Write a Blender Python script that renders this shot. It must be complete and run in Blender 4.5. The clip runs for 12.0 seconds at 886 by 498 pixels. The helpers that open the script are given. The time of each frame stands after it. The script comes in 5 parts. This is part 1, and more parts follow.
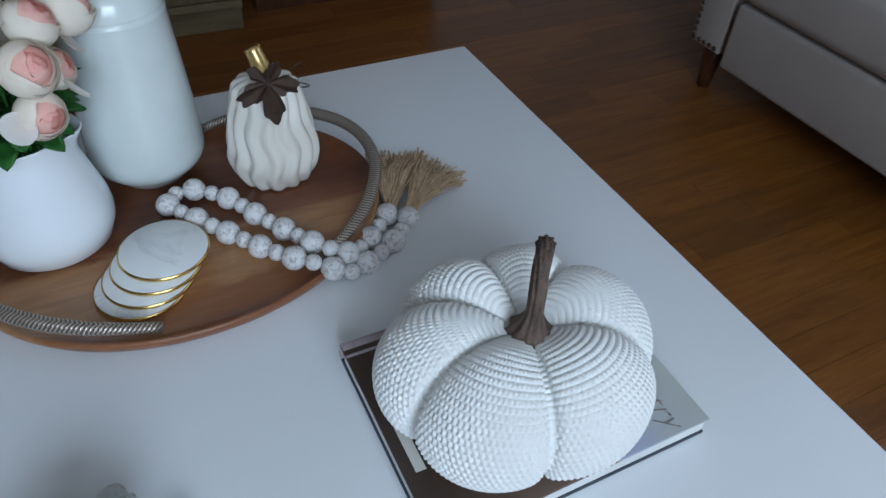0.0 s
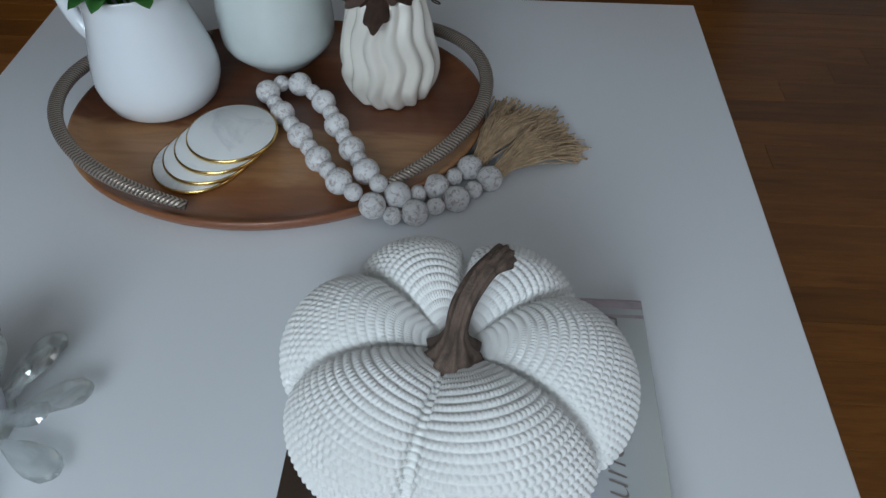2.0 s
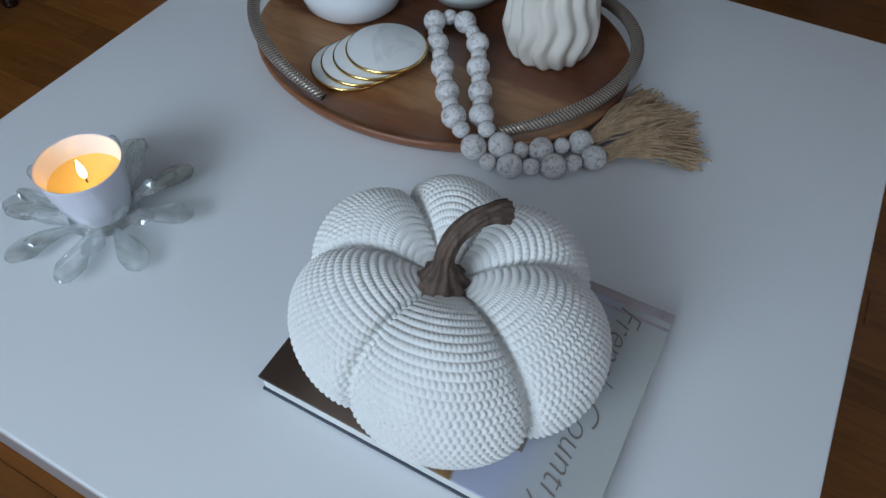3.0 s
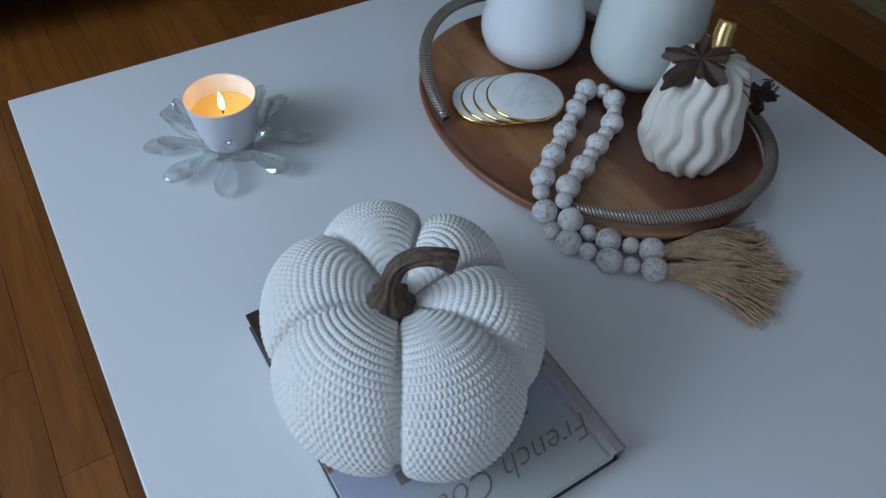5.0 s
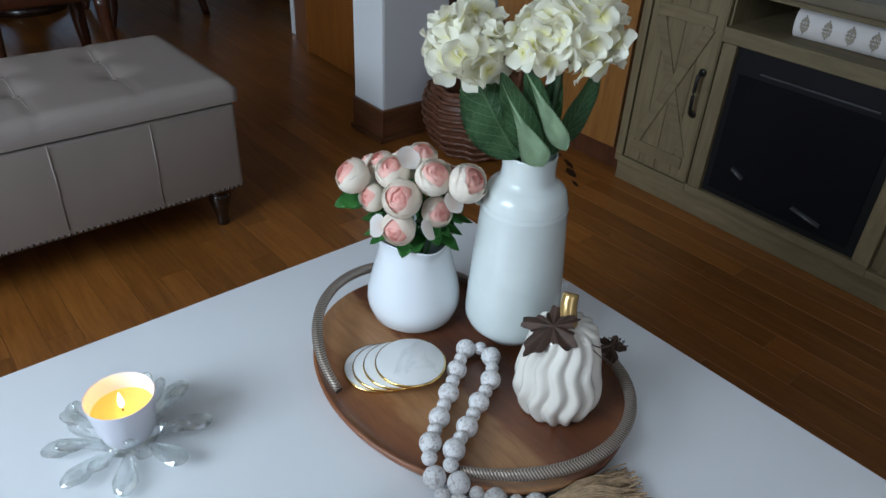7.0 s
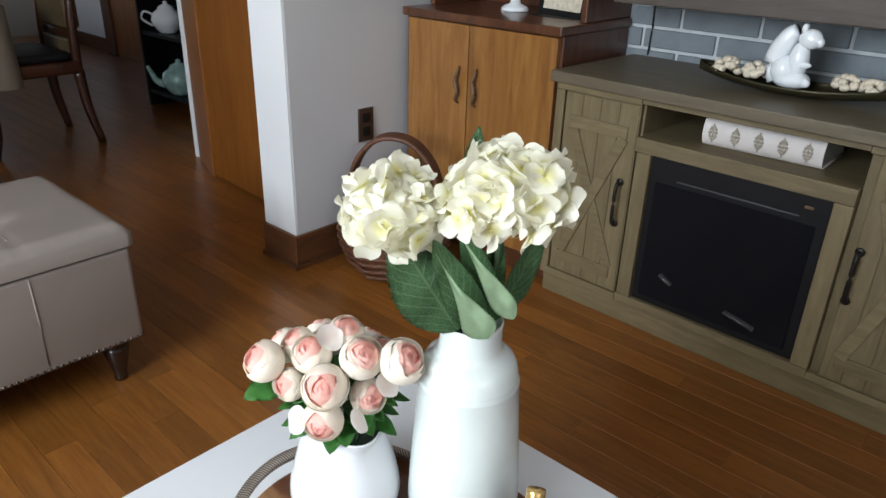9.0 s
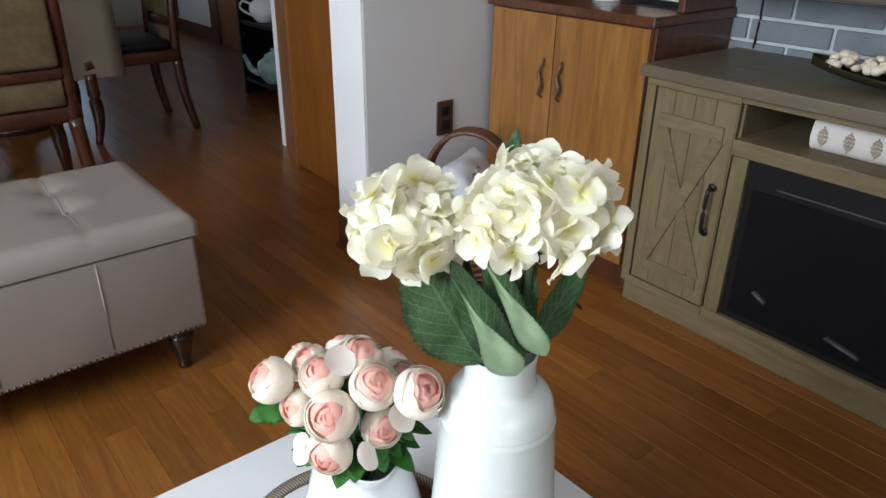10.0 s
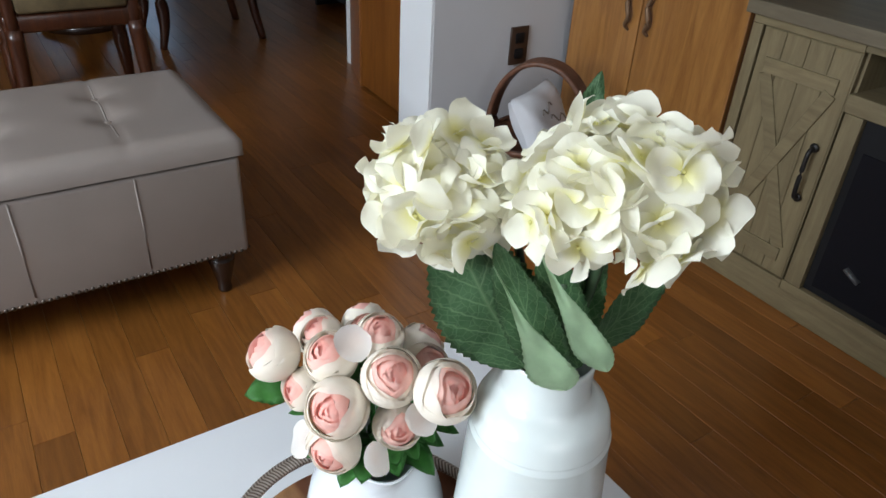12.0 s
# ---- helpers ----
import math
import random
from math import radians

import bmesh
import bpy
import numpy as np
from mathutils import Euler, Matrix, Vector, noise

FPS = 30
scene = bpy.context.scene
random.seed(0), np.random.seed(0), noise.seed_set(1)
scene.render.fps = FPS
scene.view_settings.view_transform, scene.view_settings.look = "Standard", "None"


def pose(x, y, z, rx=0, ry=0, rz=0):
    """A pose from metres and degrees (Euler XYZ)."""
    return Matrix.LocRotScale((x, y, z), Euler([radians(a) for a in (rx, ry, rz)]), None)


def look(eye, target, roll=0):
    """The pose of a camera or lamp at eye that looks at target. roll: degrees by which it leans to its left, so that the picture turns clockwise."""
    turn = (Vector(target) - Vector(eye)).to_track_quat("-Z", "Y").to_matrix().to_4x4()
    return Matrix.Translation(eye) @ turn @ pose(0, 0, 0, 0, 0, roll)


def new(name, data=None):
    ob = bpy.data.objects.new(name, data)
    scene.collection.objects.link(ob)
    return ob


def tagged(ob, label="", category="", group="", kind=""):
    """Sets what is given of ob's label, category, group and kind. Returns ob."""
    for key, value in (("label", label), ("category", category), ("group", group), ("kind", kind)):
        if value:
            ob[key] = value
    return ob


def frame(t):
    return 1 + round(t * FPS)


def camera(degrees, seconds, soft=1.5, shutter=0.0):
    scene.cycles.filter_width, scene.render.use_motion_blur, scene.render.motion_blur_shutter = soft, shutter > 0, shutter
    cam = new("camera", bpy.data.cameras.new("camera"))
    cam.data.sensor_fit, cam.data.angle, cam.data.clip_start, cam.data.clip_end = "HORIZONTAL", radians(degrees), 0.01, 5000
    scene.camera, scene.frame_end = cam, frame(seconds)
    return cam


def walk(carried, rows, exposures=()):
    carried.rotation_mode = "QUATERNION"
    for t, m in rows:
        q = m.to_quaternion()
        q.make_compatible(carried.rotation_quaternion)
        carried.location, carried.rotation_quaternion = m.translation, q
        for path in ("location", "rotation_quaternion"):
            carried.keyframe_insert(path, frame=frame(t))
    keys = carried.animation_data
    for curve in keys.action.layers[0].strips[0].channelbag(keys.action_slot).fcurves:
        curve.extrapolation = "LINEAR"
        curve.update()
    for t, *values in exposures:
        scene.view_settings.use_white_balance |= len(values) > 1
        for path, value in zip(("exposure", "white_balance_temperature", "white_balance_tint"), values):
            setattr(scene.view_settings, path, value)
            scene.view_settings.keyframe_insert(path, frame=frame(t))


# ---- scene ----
cam = camera(64.4, 12.0)
PATH = [
    (0, (-0.093, 0.579, 1.042), (1.187, -0.129, -0.322), 3.9),
    (0.5, (-0.108, 0.495, 1.046), (1.232, 0.016, -0.359), 2.3),
    (1, (-0.127, 0.419, 1.037), (1.237, 0.117, -0.394), 2.8),
    (1.5, (-0.102, 0.361, 1.008), (1.267, 0.197, -0.441), 1.8),
    (2, (-0.045, 0.311, 0.984), (1.278, 0.388, -0.513), 0.1),
    (2.5, (-0.036, 0.273, 0.995), (1.19, 0.572, -0.557), -1.6),
    (3, (-0.053, 0.177, 1.008), (1.042, 0.756, -0.561), 0.9),
    (3.2, (-0.066, 0.149, 1.008), (0.991, 0.784, -0.567), 1.9),
    (4.8, (0.052, 0.043, 1.03), (0.813, 1.066, -0.511), 2.2),
    (5, (0.061, 0.025, 1.039), (0.795, 1.095, -0.483), 3.7),
    (5.5, (0.106, -0.012, 1.078), (0.858, 1.178, -0.343), 5.5),
    (6, (0.117, -0.008, 1.109), (0.986, 1.221, -0.207), 4.9),
    (6.5, (0.11, 0.003, 1.128), (1.094, 1.235, -0.102), 4.0),
    (7, (0.092, -0.001, 1.159), (1.2, 1.258, 0.069), 2.9),
    (7.2, (0.086, -0.006, 1.173), (1.238, 1.276, 0.157), 2.5),
    (7.5, (0.083, -0.002, 1.189), (1.289, 1.282, 0.242), 3.0),
    (7.7, (0.093, 0.007, 1.19), (1.321, 1.296, 0.28), 2.2),
    (9.3, (0.217, 0.146, 1.172), (1.58, 1.349, 0.339), 1.8),
    (9.5, (0.237, 0.15, 1.169), (1.561, 1.402, 0.344), 1.6),
    (10, (0.312, 0.154, 1.159), (1.47, 1.533, 0.289), 0.9),
    (10.5, (0.353, 0.155, 1.154), (1.385, 1.603, 0.238), 2.6),
    (11, (0.393, 0.202, 1.142), (1.412, 1.631, 0.183), 3.3),
    (11.5, (0.416, 0.247, 1.123), (1.412, 1.66, 0.119), 3.5),
    (12, (0.413, 0.258, 1.125), (1.378, 1.657, 0.07), 3.3),
]
walk(cam, [(t, look(eye, target, roll)) for t, eye, target, roll in PATH],
     [(0, -0.29, 5780, 10), (0.5, -0.53, 5920, 10), (1, -0.5, 6050, 10), (1.5, -0.48, 6080, 10), (2, -0.46, 6230, 10), (2.5, -0.38, 6200, 10), (3, -0.46, 5880, 10), (5, -0.57, 5610, 10),
      (5.5, -0.52, 5690, 10), (6, -0.28, 5760, 10), (6.5, 0.0, 5870, 10), (7, 0.21, 6000, 10), (7.5, 0.56, 6280, 10), (9.5, 1.06, 6750, 14), (12, 0.86, 6540, 13)])

# ---------- world and light ----------
world = bpy.data.worlds.new("sky")
world.use_nodes = True
scene.world = world
wn = world.node_tree.nodes
sky = wn.new("ShaderNodeTexSky")
sky.sky_type, sky.sun_disc = "NISHITA", False
sky.sun_elevation, sky.sun_rotation = radians(35), radians(200)
world.node_tree.links.new(sky.outputs[0], wn["Background"].inputs[0])
wn["Background"].inputs[1].default_value = 0.12


def area_lamp(name, eye, target, w, h, watts, color):
    d = bpy.data.lights.new(name, "AREA")
    d.shape, d.size, d.size_y, d.energy, d.color = "RECTANGLE", w, h, watts, color
    ob = new(name, d)
    ob.matrix_world = look(eye, target)
    return ob


DAY = (0.80, 0.92, 1.0)
area_lamp("daylight_lamp", (-2.16, 0.85, 1.72), (0, 0.75, 1.15), 1.6, 1.3, 76, DAY)
# Added fill from the south, to brighten the -y sides.
area_lamp("daylight_lamp", (-0.2, -2.24, 1.72), (0.1, 0, 1.1), 1.5, 1.2, 2.5, DAY)
# Added dining fill; the wall behind this lamp has no opening.
area_lamp("daylight_lamp", (-2.16, 4.6, 1.5), (0, 4.6, 1.2), 1.5, 1.3, 0.15, DAY)
area_lamp("daylight_lamp", (1.6, 8.12, 1.35), (1.6, 6, 1.2), 1.1, 1.5, 0.3, DAY)

# ---------- materials ----------


def shader(name):
    m = bpy.data.materials.new(name)
    m.use_nodes = True
    return m, m.node_tree.nodes, m.node_tree.links, m.node_tree.nodes["Principled BSDF"]


def noise_node(n, l, scale, detail=3.0, stretch=(1, 1, 1), rough=0.55, rand=False, distort=0.0):
    tc = n.new("ShaderNodeTexCoord")
    mp = n.new("ShaderNodeMapping")
    mp.inputs["Scale"].default_value = stretch
    l.new(tc.outputs["Object"], mp.inputs["Vector"])
    if rand:
        oi = n.new("ShaderNodeObjectInfo")
        mul = n.new("ShaderNodeMath")
        mul.operation = "MULTIPLY"
        mul.inputs[1].default_value = 37.0
        l.new(oi.outputs["Random"], mul.inputs[0])
        co = n.new("ShaderNodeCombineXYZ")
        l.new(mul.outputs[0], co.inputs[0])
        l.new(mul.outputs[0], co.inputs[1])
        l.new(mul.outputs[0], co.inputs[2])
        l.new(co.outputs[0], mp.inputs["Location"])
    t = n.new("ShaderNodeTexNoise")
    t.inputs["Scale"].default_value = scale
    t.inputs["Detail"].default_value = detail
    t.inputs["Roughness"].default_value = rough
    t.inputs["Distortion"].default_value = distort
    l.new(mp.outputs[0], t.inputs["Vector"])
    return t


def ramp(n, l, src, stops):
    r = n.new("ShaderNodeValToRGB")
    els = r.color_ramp.elements
    while len(els) < len(stops):
        els.new(0.5)
    for e, (p, c) in zip(els, stops):
        e.position, e.color = p, (*c, 1)
    l.new(src, r.inputs[0])
    return r


def bump(n, l, b, src, strength, dist, prev=None):
    k = n.new("ShaderNodeBump")
    k.inputs["Strength"].default_value, k.inputs["Distance"].default_value = strength, dist
    l.new(src, k.inputs["Height"])
    if prev:
        l.new(prev.outputs[0], k.inputs["Normal"])
    l.new(k.outputs[0], b.inputs["Normal"])
    return k


def plain(name, color, rough=0.5, metal=0.0, var=0.08, scale=6.0, fine=120.0, relief=0.15, dist=0.001, coat=0.0,
          rand=False, trans=0.0, sss=0.0, spec=0.5):
    m, n, l, b = shader(name)
    a = noise_node(n, l, scale, 4, rand=rand)
    lo = tuple(max(0, c * (1 - var)) for c in color)
    hi = tuple(min(1, c * (1 + var)) for c in color)
    r = ramp(n, l, a.outputs[0], [(0.3, lo), (0.7, hi)])
    l.new(r.outputs[0], b.inputs["Base Color"])
    f = noise_node(n, l, fine, 2)
    bump(n, l, b, f.outputs[0], relief, dist)
    rr = ramp(n, l, a.outputs[0], [(0.2, (max(0, rough - .06),) * 3), (0.8, (min(1, rough + .06),) * 3)])
    l.new(rr.outputs[0], b.inputs["Roughness"])
    b.inputs["Metallic"].default_value = metal
    b.inputs["Coat Weight"].default_value = coat
    b.inputs["Coat Roughness"].default_value = 0.12
    b.inputs["Transmission Weight"].default_value = trans
    b.inputs["Specular IOR Level"].default_value = spec
    if sss:
        b.inputs["Subsurface Weight"].default_value = sss
        b.inputs["Subsurface Radius"].default_value = (0.01, 0.007, 0.005)
        b.inputs["Subsurface Scale"].default_value = 0.3
    return m


def wood(name, dark, light, stretch=(14, 1.2, 14), scale=5.0, rough=0.35, coat=0.2, rand=True, relief=0.12, tone=0.25, stops=(0.3, 0.7)):
    m, n, l, b = shader(name)
    g = noise_node(n, l, scale, 6, stretch, 0.6, rand, 0.8)
    fine = noise_node(n, l, scale * 9, 3, stretch, 0.6, rand)
    mix = n.new("ShaderNodeMath")
    mix.operation = "MULTIPLY_ADD"
    mix.inputs[1].default_value, mix.inputs[2].default_value = 0.3, -0.15
    l.new(fine.outputs[0], mix.inputs[0])
    add = n.new("ShaderNodeMath")
    l.new(g.outputs[0], add.inputs[0])
    l.new(mix.outputs[0], add.inputs[1])
    mid = tuple((p + q) / 2 for p, q in zip(dark, light))
    r = ramp(n, l, add.outputs[0], [(stops[0], dark), (sum(stops) / 2, mid), (stops[1], light)])
    col = r.outputs[0]
    if rand:
        oi = n.new("ShaderNodeObjectInfo")
        hs = n.new("ShaderNodeHueSaturation")
        mr = n.new("ShaderNodeMapRange")
        mr.inputs["To Min"].default_value, mr.inputs["To Max"].default_value = 1 - tone, 1 + tone
        l.new(oi.outputs["Random"], mr.inputs[0])
        l.new(mr.outputs[0], hs.inputs["Value"])
        l.new(col, hs.inputs["Color"])
        col = hs.outputs[0]
    l.new(col, b.inputs["Base Color"])
    b.inputs["Roughness"].default_value = rough
    b.inputs["Coat Weight"].default_value = coat
    b.inputs["Coat Roughness"].default_value = 0.18
    bump(n, l, b, fine.outputs[0], relief, 0.001)
    return m


M = {}
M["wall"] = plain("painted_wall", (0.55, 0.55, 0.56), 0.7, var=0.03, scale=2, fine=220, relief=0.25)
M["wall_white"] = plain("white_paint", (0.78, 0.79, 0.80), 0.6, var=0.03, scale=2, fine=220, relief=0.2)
# Made-up dark taupe for the closing walls, so they bounce less light.
M["wall_low_bounce"] = plain("low_bounce_paint", (0.33, 0.31, 0.29), 0.7, var=0.04, scale=2, fine=220, relief=0.25)
M["ceiling"] = plain("ceiling_paint", (0.75, 0.74, 0.72), 0.8, var=0.03)
M["floor"] = wood("oak_floor", (0.155, 0.052, 0.009), (0.262, 0.098, 0.019), (13, 1.0, 13), 4.0, 0.30, 0.06, tone=0.22)
M["subfloor"] = plain("floor_gap", (0.045, 0.02, 0.009), 0.8)
def lacquer_mat():
    m, n, l, b = shader("white_lacquer")
    b.inputs["Base Color"].default_value = (0.76, 0.78, 0.80, 1)
    b.inputs["Roughness"].default_value = 0.3
    b.inputs["Coat Weight"].default_value = 0.15
    b.inputs["Coat Roughness"].default_value = 0.15
    f = noise_node(n, l, 7, 2)
    bump(n, l, b, f.outputs[0], 0.03, 0.004)
    return m


M["lacquer"] = lacquer_mat()
M["espresso"] = wood("espresso_wood", (0.018, 0.009, 0.007), (0.045, 0.022, 0.016), (1, 12, 12), 5, 0.35, 0.2)
M["grey_panel"] = plain("grey_panel", (0.33, 0.31, 0.32), 0.4)
M["orange_wood"] = wood("honey_wood", (0.205, 0.082, 0.019), (0.335, 0.150, 0.039), (9, 9, 0.9), 4, 0.33, 0.3, tone=0.05)
M["door_wood"] = wood("door_wood", (0.185, 0.057, 0.008), (0.275, 0.094, 0.014), (9, 9, 0.9), 3, 0.45, 0.08, tone=0.04)
M["red_wood"] = wood("mahogany_wood", (0.055, 0.019, 0.009), (0.13, 0.047, 0.02), (8, 8, 1), 5, 0.33, 0.3, tone=0.1)
M["chair_wood"] = wood("dark_chair_wood", (0.030, 0.0085, 0.004), (0.075, 0.023, 0.009), (8, 8, 1), 5, 0.3, 0.3, tone=0.1)
M["trim_wood"] = wood("trim_wood", (0.07, 0.027, 0.012), (0.15, 0.06, 0.025), (1.2, 1.2, 9), 5, 0.38, 0.2, tone=0.08)
M["rustic"] = wood("rustic_oak", (0.120, 0.088, 0.042), (0.190, 0.146, 0.074), (9, 9, 1.0), 5, 0.6, 0.0, tone=0.10, relief=0.35)
M["rustic_h"] = wood("rustic_oak_rail", (0.120, 0.088, 0.042), (0.190, 0.146, 0.074), (9, 1.0, 9), 5, 0.6, 0.0, tone=0.10, relief=0.35)
M["rustic_top"] = wood("rustic_oak_top", (0.095, 0.074, 0.045), (0.145, 0.115, 0.072), (9, 1.0, 9), 5, 0.5, 0.1, tone=0.02)
M["mantel"] = wood("mantel_wood", (0.075, 0.057, 0.045), (0.115, 0.090, 0.073), (9, 1.0, 9), 4, 0.6, 0.0)
M["black"] = plain("black_plastic", (0.009, 0.009, 0.010), 0.45, spec=0.2)
M["black_metal"] = plain("black_iron", (0.02, 0.018, 0.017), 0.4, 0.6)
M["bronze"] = plain("antique_bronze", (0.17, 0.10, 0.055), 0.5, 0.5)
M["dim_grey"] = plain("dim_grey_metal", (0.07, 0.07, 0.072), 0.45, 0.3)
M["fireglass"] = plain("fireplace_glass", (0.008, 0.008, 0.010), 0.1, var=0.02, relief=0.0, spec=0.10)
M["brick"] = plain("painted_brick", (0.185, 0.213, 0.235), 0.75, var=0.16, scale=9, fine=160, relief=0.6, dist=0.002, rand=True)
M["mortar"] = plain("pale_mortar", (0.50, 0.53, 0.55), 0.9, var=0.1, scale=30)
M["leather"] = plain("greige_leather", (0.262, 0.220, 0.195), 0.45, var=0.06, scale=5, fine=260, relief=0.25, dist=0.0008)
# Paler than the ottoman leather: light on the sofa front put into the colour.
M["sofa_cover_lit"] = plain("greige_sofa_cover_lit", (0.37, 0.325, 0.295), 0.75, var=0.06, scale=5, fine=300, relief=0.3, dist=0.0008)
M["welt"] = plain("leather_seam", (0.27, 0.238, 0.214), 0.5)
M["nail"] = plain("bronze_nailhead", (0.12, 0.10, 0.085), 0.35, 0.9)
M["dark_leg"] = wood("dark_leg_wood", (0.012, 0.006, 0.004), (0.03, 0.014, 0.009), rough=0.25, coat=0.4)
M["porcelain"] = plain("white_glaze", (0.80, 0.83, 0.86), 0.14, var=0.012, scale=8, fine=70, relief=0.015, coat=0.4)
M["stoneware"] = plain("pale_celadon_glaze", (0.66, 0.71, 0.69), 0.2, var=0.05, scale=14, fine=60, relief=0.08, dist=0.002, coat=0.4)
M["cream_glaze"] = plain("pearl_cream_glaze", (0.74, 0.70, 0.63), 0.24, var=0.04, scale=14, coat=0.3)
M["gold"] = plain("gold_metal", (0.80, 0.56, 0.20), 0.22, 1.0, var=0.1, scale=40)
M["goldwood"] = plain("gilded_stem", (0.50, 0.33, 0.12), 0.25, 0.55, var=0.2, scale=60, coat=0.4)
M["rust_leaf"] = plain("rusty_leaf_metal", (0.055, 0.03, 0.02), 0.6, 0.3, var=0.35, scale=90, fine=300, relief=0.4)
def tray_mat():
    """Boards glued side by side, dark heartwood next to pale sapwood, with grain along them."""
    m, n, l, b = shader("acacia_tray")
    tc = n.new("ShaderNodeTexCoord")
    sep = n.new("ShaderNodeSeparateXYZ")
    l.new(tc.outputs["Object"], sep.inputs[0])
    mr = n.new("ShaderNodeMapRange")
    mr.inputs["From Min"].default_value, mr.inputs["From Max"].default_value = -0.2, 0.2
    l.new(sep.outputs[0], mr.inputs[0])
    big = noise_node(n, l, 9, 4, (1, 0.45, 1), 0.6, distort=0.6)
    ma = n.new("ShaderNodeMath")
    ma.operation = "MULTIPLY_ADD"
    ma.inputs[1].default_value = 0.34
    l.new(big.outputs[0], ma.inputs[0])
    l.new(mr.outputs[0], ma.inputs[2])
    r = ramp(n, l, ma.outputs[0], [(0.20, (0.25, 0.09, 0.036)), (0.34, (0.30, 0.125, 0.05)), (0.40, (0.45, 0.235, 0.105)), (0.57, (0.43, 0.22, 0.095)), (0.60, (0.21, 0.076, 0.031)),
                                   (0.74, (0.125, 0.04, 0.017)), (0.95, (0.19, 0.07, 0.028))])
    g = noise_node(n, l, 60, 5, (1, 0.12, 1), 0.65, distort=0.5)
    gr = ramp(n, l, g.outputs[0], [(0.3, (0.62, 0.58, 0.55)), (0.7, (1.0, 1.0, 1.0))])
    mx = n.new("ShaderNodeMix")
    mx.data_type, mx.blend_type = "RGBA", "MULTIPLY"
    mx.inputs[0].default_value = 1.0
    l.new(r.outputs[0], mx.inputs[6])
    l.new(gr.outputs[0], mx.inputs[7])
    l.new(mx.outputs[2], b.inputs["Base Color"])
    b.inputs["Roughness"].default_value = 0.38
    b.inputs["Coat Weight"].default_value = 0.12
    bump(n, l, b, g.outputs[0], 0.12, 0.001)
    return m


M["tray"] = tray_mat()
M["jute"] = plain("jute_fibre", (0.47, 0.335, 0.205), 0.85, var=0.25, scale=120, relief=0.3)
M["wax"] = plain("cream_wax", (0.90, 0.68, 0.20), 0.4, var=0.03, sss=0.3)
M["tin"] = plain("white_candle_cup", (0.74, 0.73, 0.80), 0.32, var=0.03, coat=0.2)
M["wick"] = plain("burnt_wick", (0.02, 0.015, 0.01), 0.9)
M["rose_green"] = plain("rose_leaf_green", (0.06, 0.23, 0.045), 0.5, var=0.3, scale=60)
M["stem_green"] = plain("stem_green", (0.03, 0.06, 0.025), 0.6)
M["page"] = plain("book_pages", (0.72, 0.72, 0.70), 0.8, fine=400, relief=0.5)
M["ink"] = plain("grey_ink", (0.23, 0.20, 0.18), 0.6)
M["bar_white"] = plain("pale_ink", (0.68, 0.66, 0.60), 0.6)
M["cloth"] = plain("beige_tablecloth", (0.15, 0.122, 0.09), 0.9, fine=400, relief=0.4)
M["gold_fabric"] = plain("gold_damask", (0.105, 0.072, 0.032), 0.6, var=0.3, scale=28, fine=300, relief=0.4)
M["wicker"] = plain("brown_wicker", (0.11, 0.042, 0.02), 0.5, var=0.35, scale=60, fine=200, relief=0.5)
M["pillow"] = plain("white_pillow_cloth", (0.62, 0.62, 0.64), 0.9, fine=300, relief=0.3)
M["print"] = plain("grey_print", (0.22, 0.19, 0.17), 0.8)
M["outlet"] = plain("brown_plate", (0.045, 0.022, 0.013), 0.4)
M["album"] = plain("cream_album_cover", (0.66, 0.61, 0.58), 0.6, var=0.05, scale=20)
M["album_dark"] = plain("album_top", (0.16, 0.13, 0.12), 0.7)
M["album_print"] = plain("gilt_print", (0.36, 0.31, 0.24), 0.6)
M["shell"] = plain("pale_dried_flower", (0.66, 0.58, 0.46), 0.8, var=0.2, scale=60, fine=200, relief=0.6, dist=0.003)
M["olive_dish"] = plain("olive_metal_dish", (0.10, 0.085, 0.045), 0.4, 0.5)
M["pink"] = plain("dusty_pink_cloth", (0.50, 0.33, 0.33), 0.8, var=0.15, scale=30)
M["teal"] = plain("teal_china", (0.30, 0.48, 0.45), 0.25, var=0.2, scale=30, coat=0.3)


def stained(name, base, mark, scale, lo, hi, rough, fine=90, relief=0.3):
    """Pale surface with uneven marks rubbed into it."""
    m, n, l, b = shader(name)
    t = noise_node(n, l, scale, 5, rand=True, rough=0.65, distort=1.2)
    r = ramp(n, l, t.outputs[0], [(lo, base), (hi, mark)])
    l.new(r.outputs[0], b.inputs["Base Color"])
    b.inputs["Roughness"].default_value = rough
    f = noise_node(n, l, fine, 3)
    bump(n, l, b, f.outputs[0], relief, 0.001)
    return m


M["bead"] = stained("whitewashed_wood", (0.70, 0.69, 0.69), (0.34, 0.29, 0.27), 2.3, 0.49, 0.66, 0.65, 40)
M["marble"] = stained("white_marble", (0.78, 0.79, 0.78), (0.52, 0.54, 0.56), 16, 0.56, 0.78, 0.25, relief=0.02)


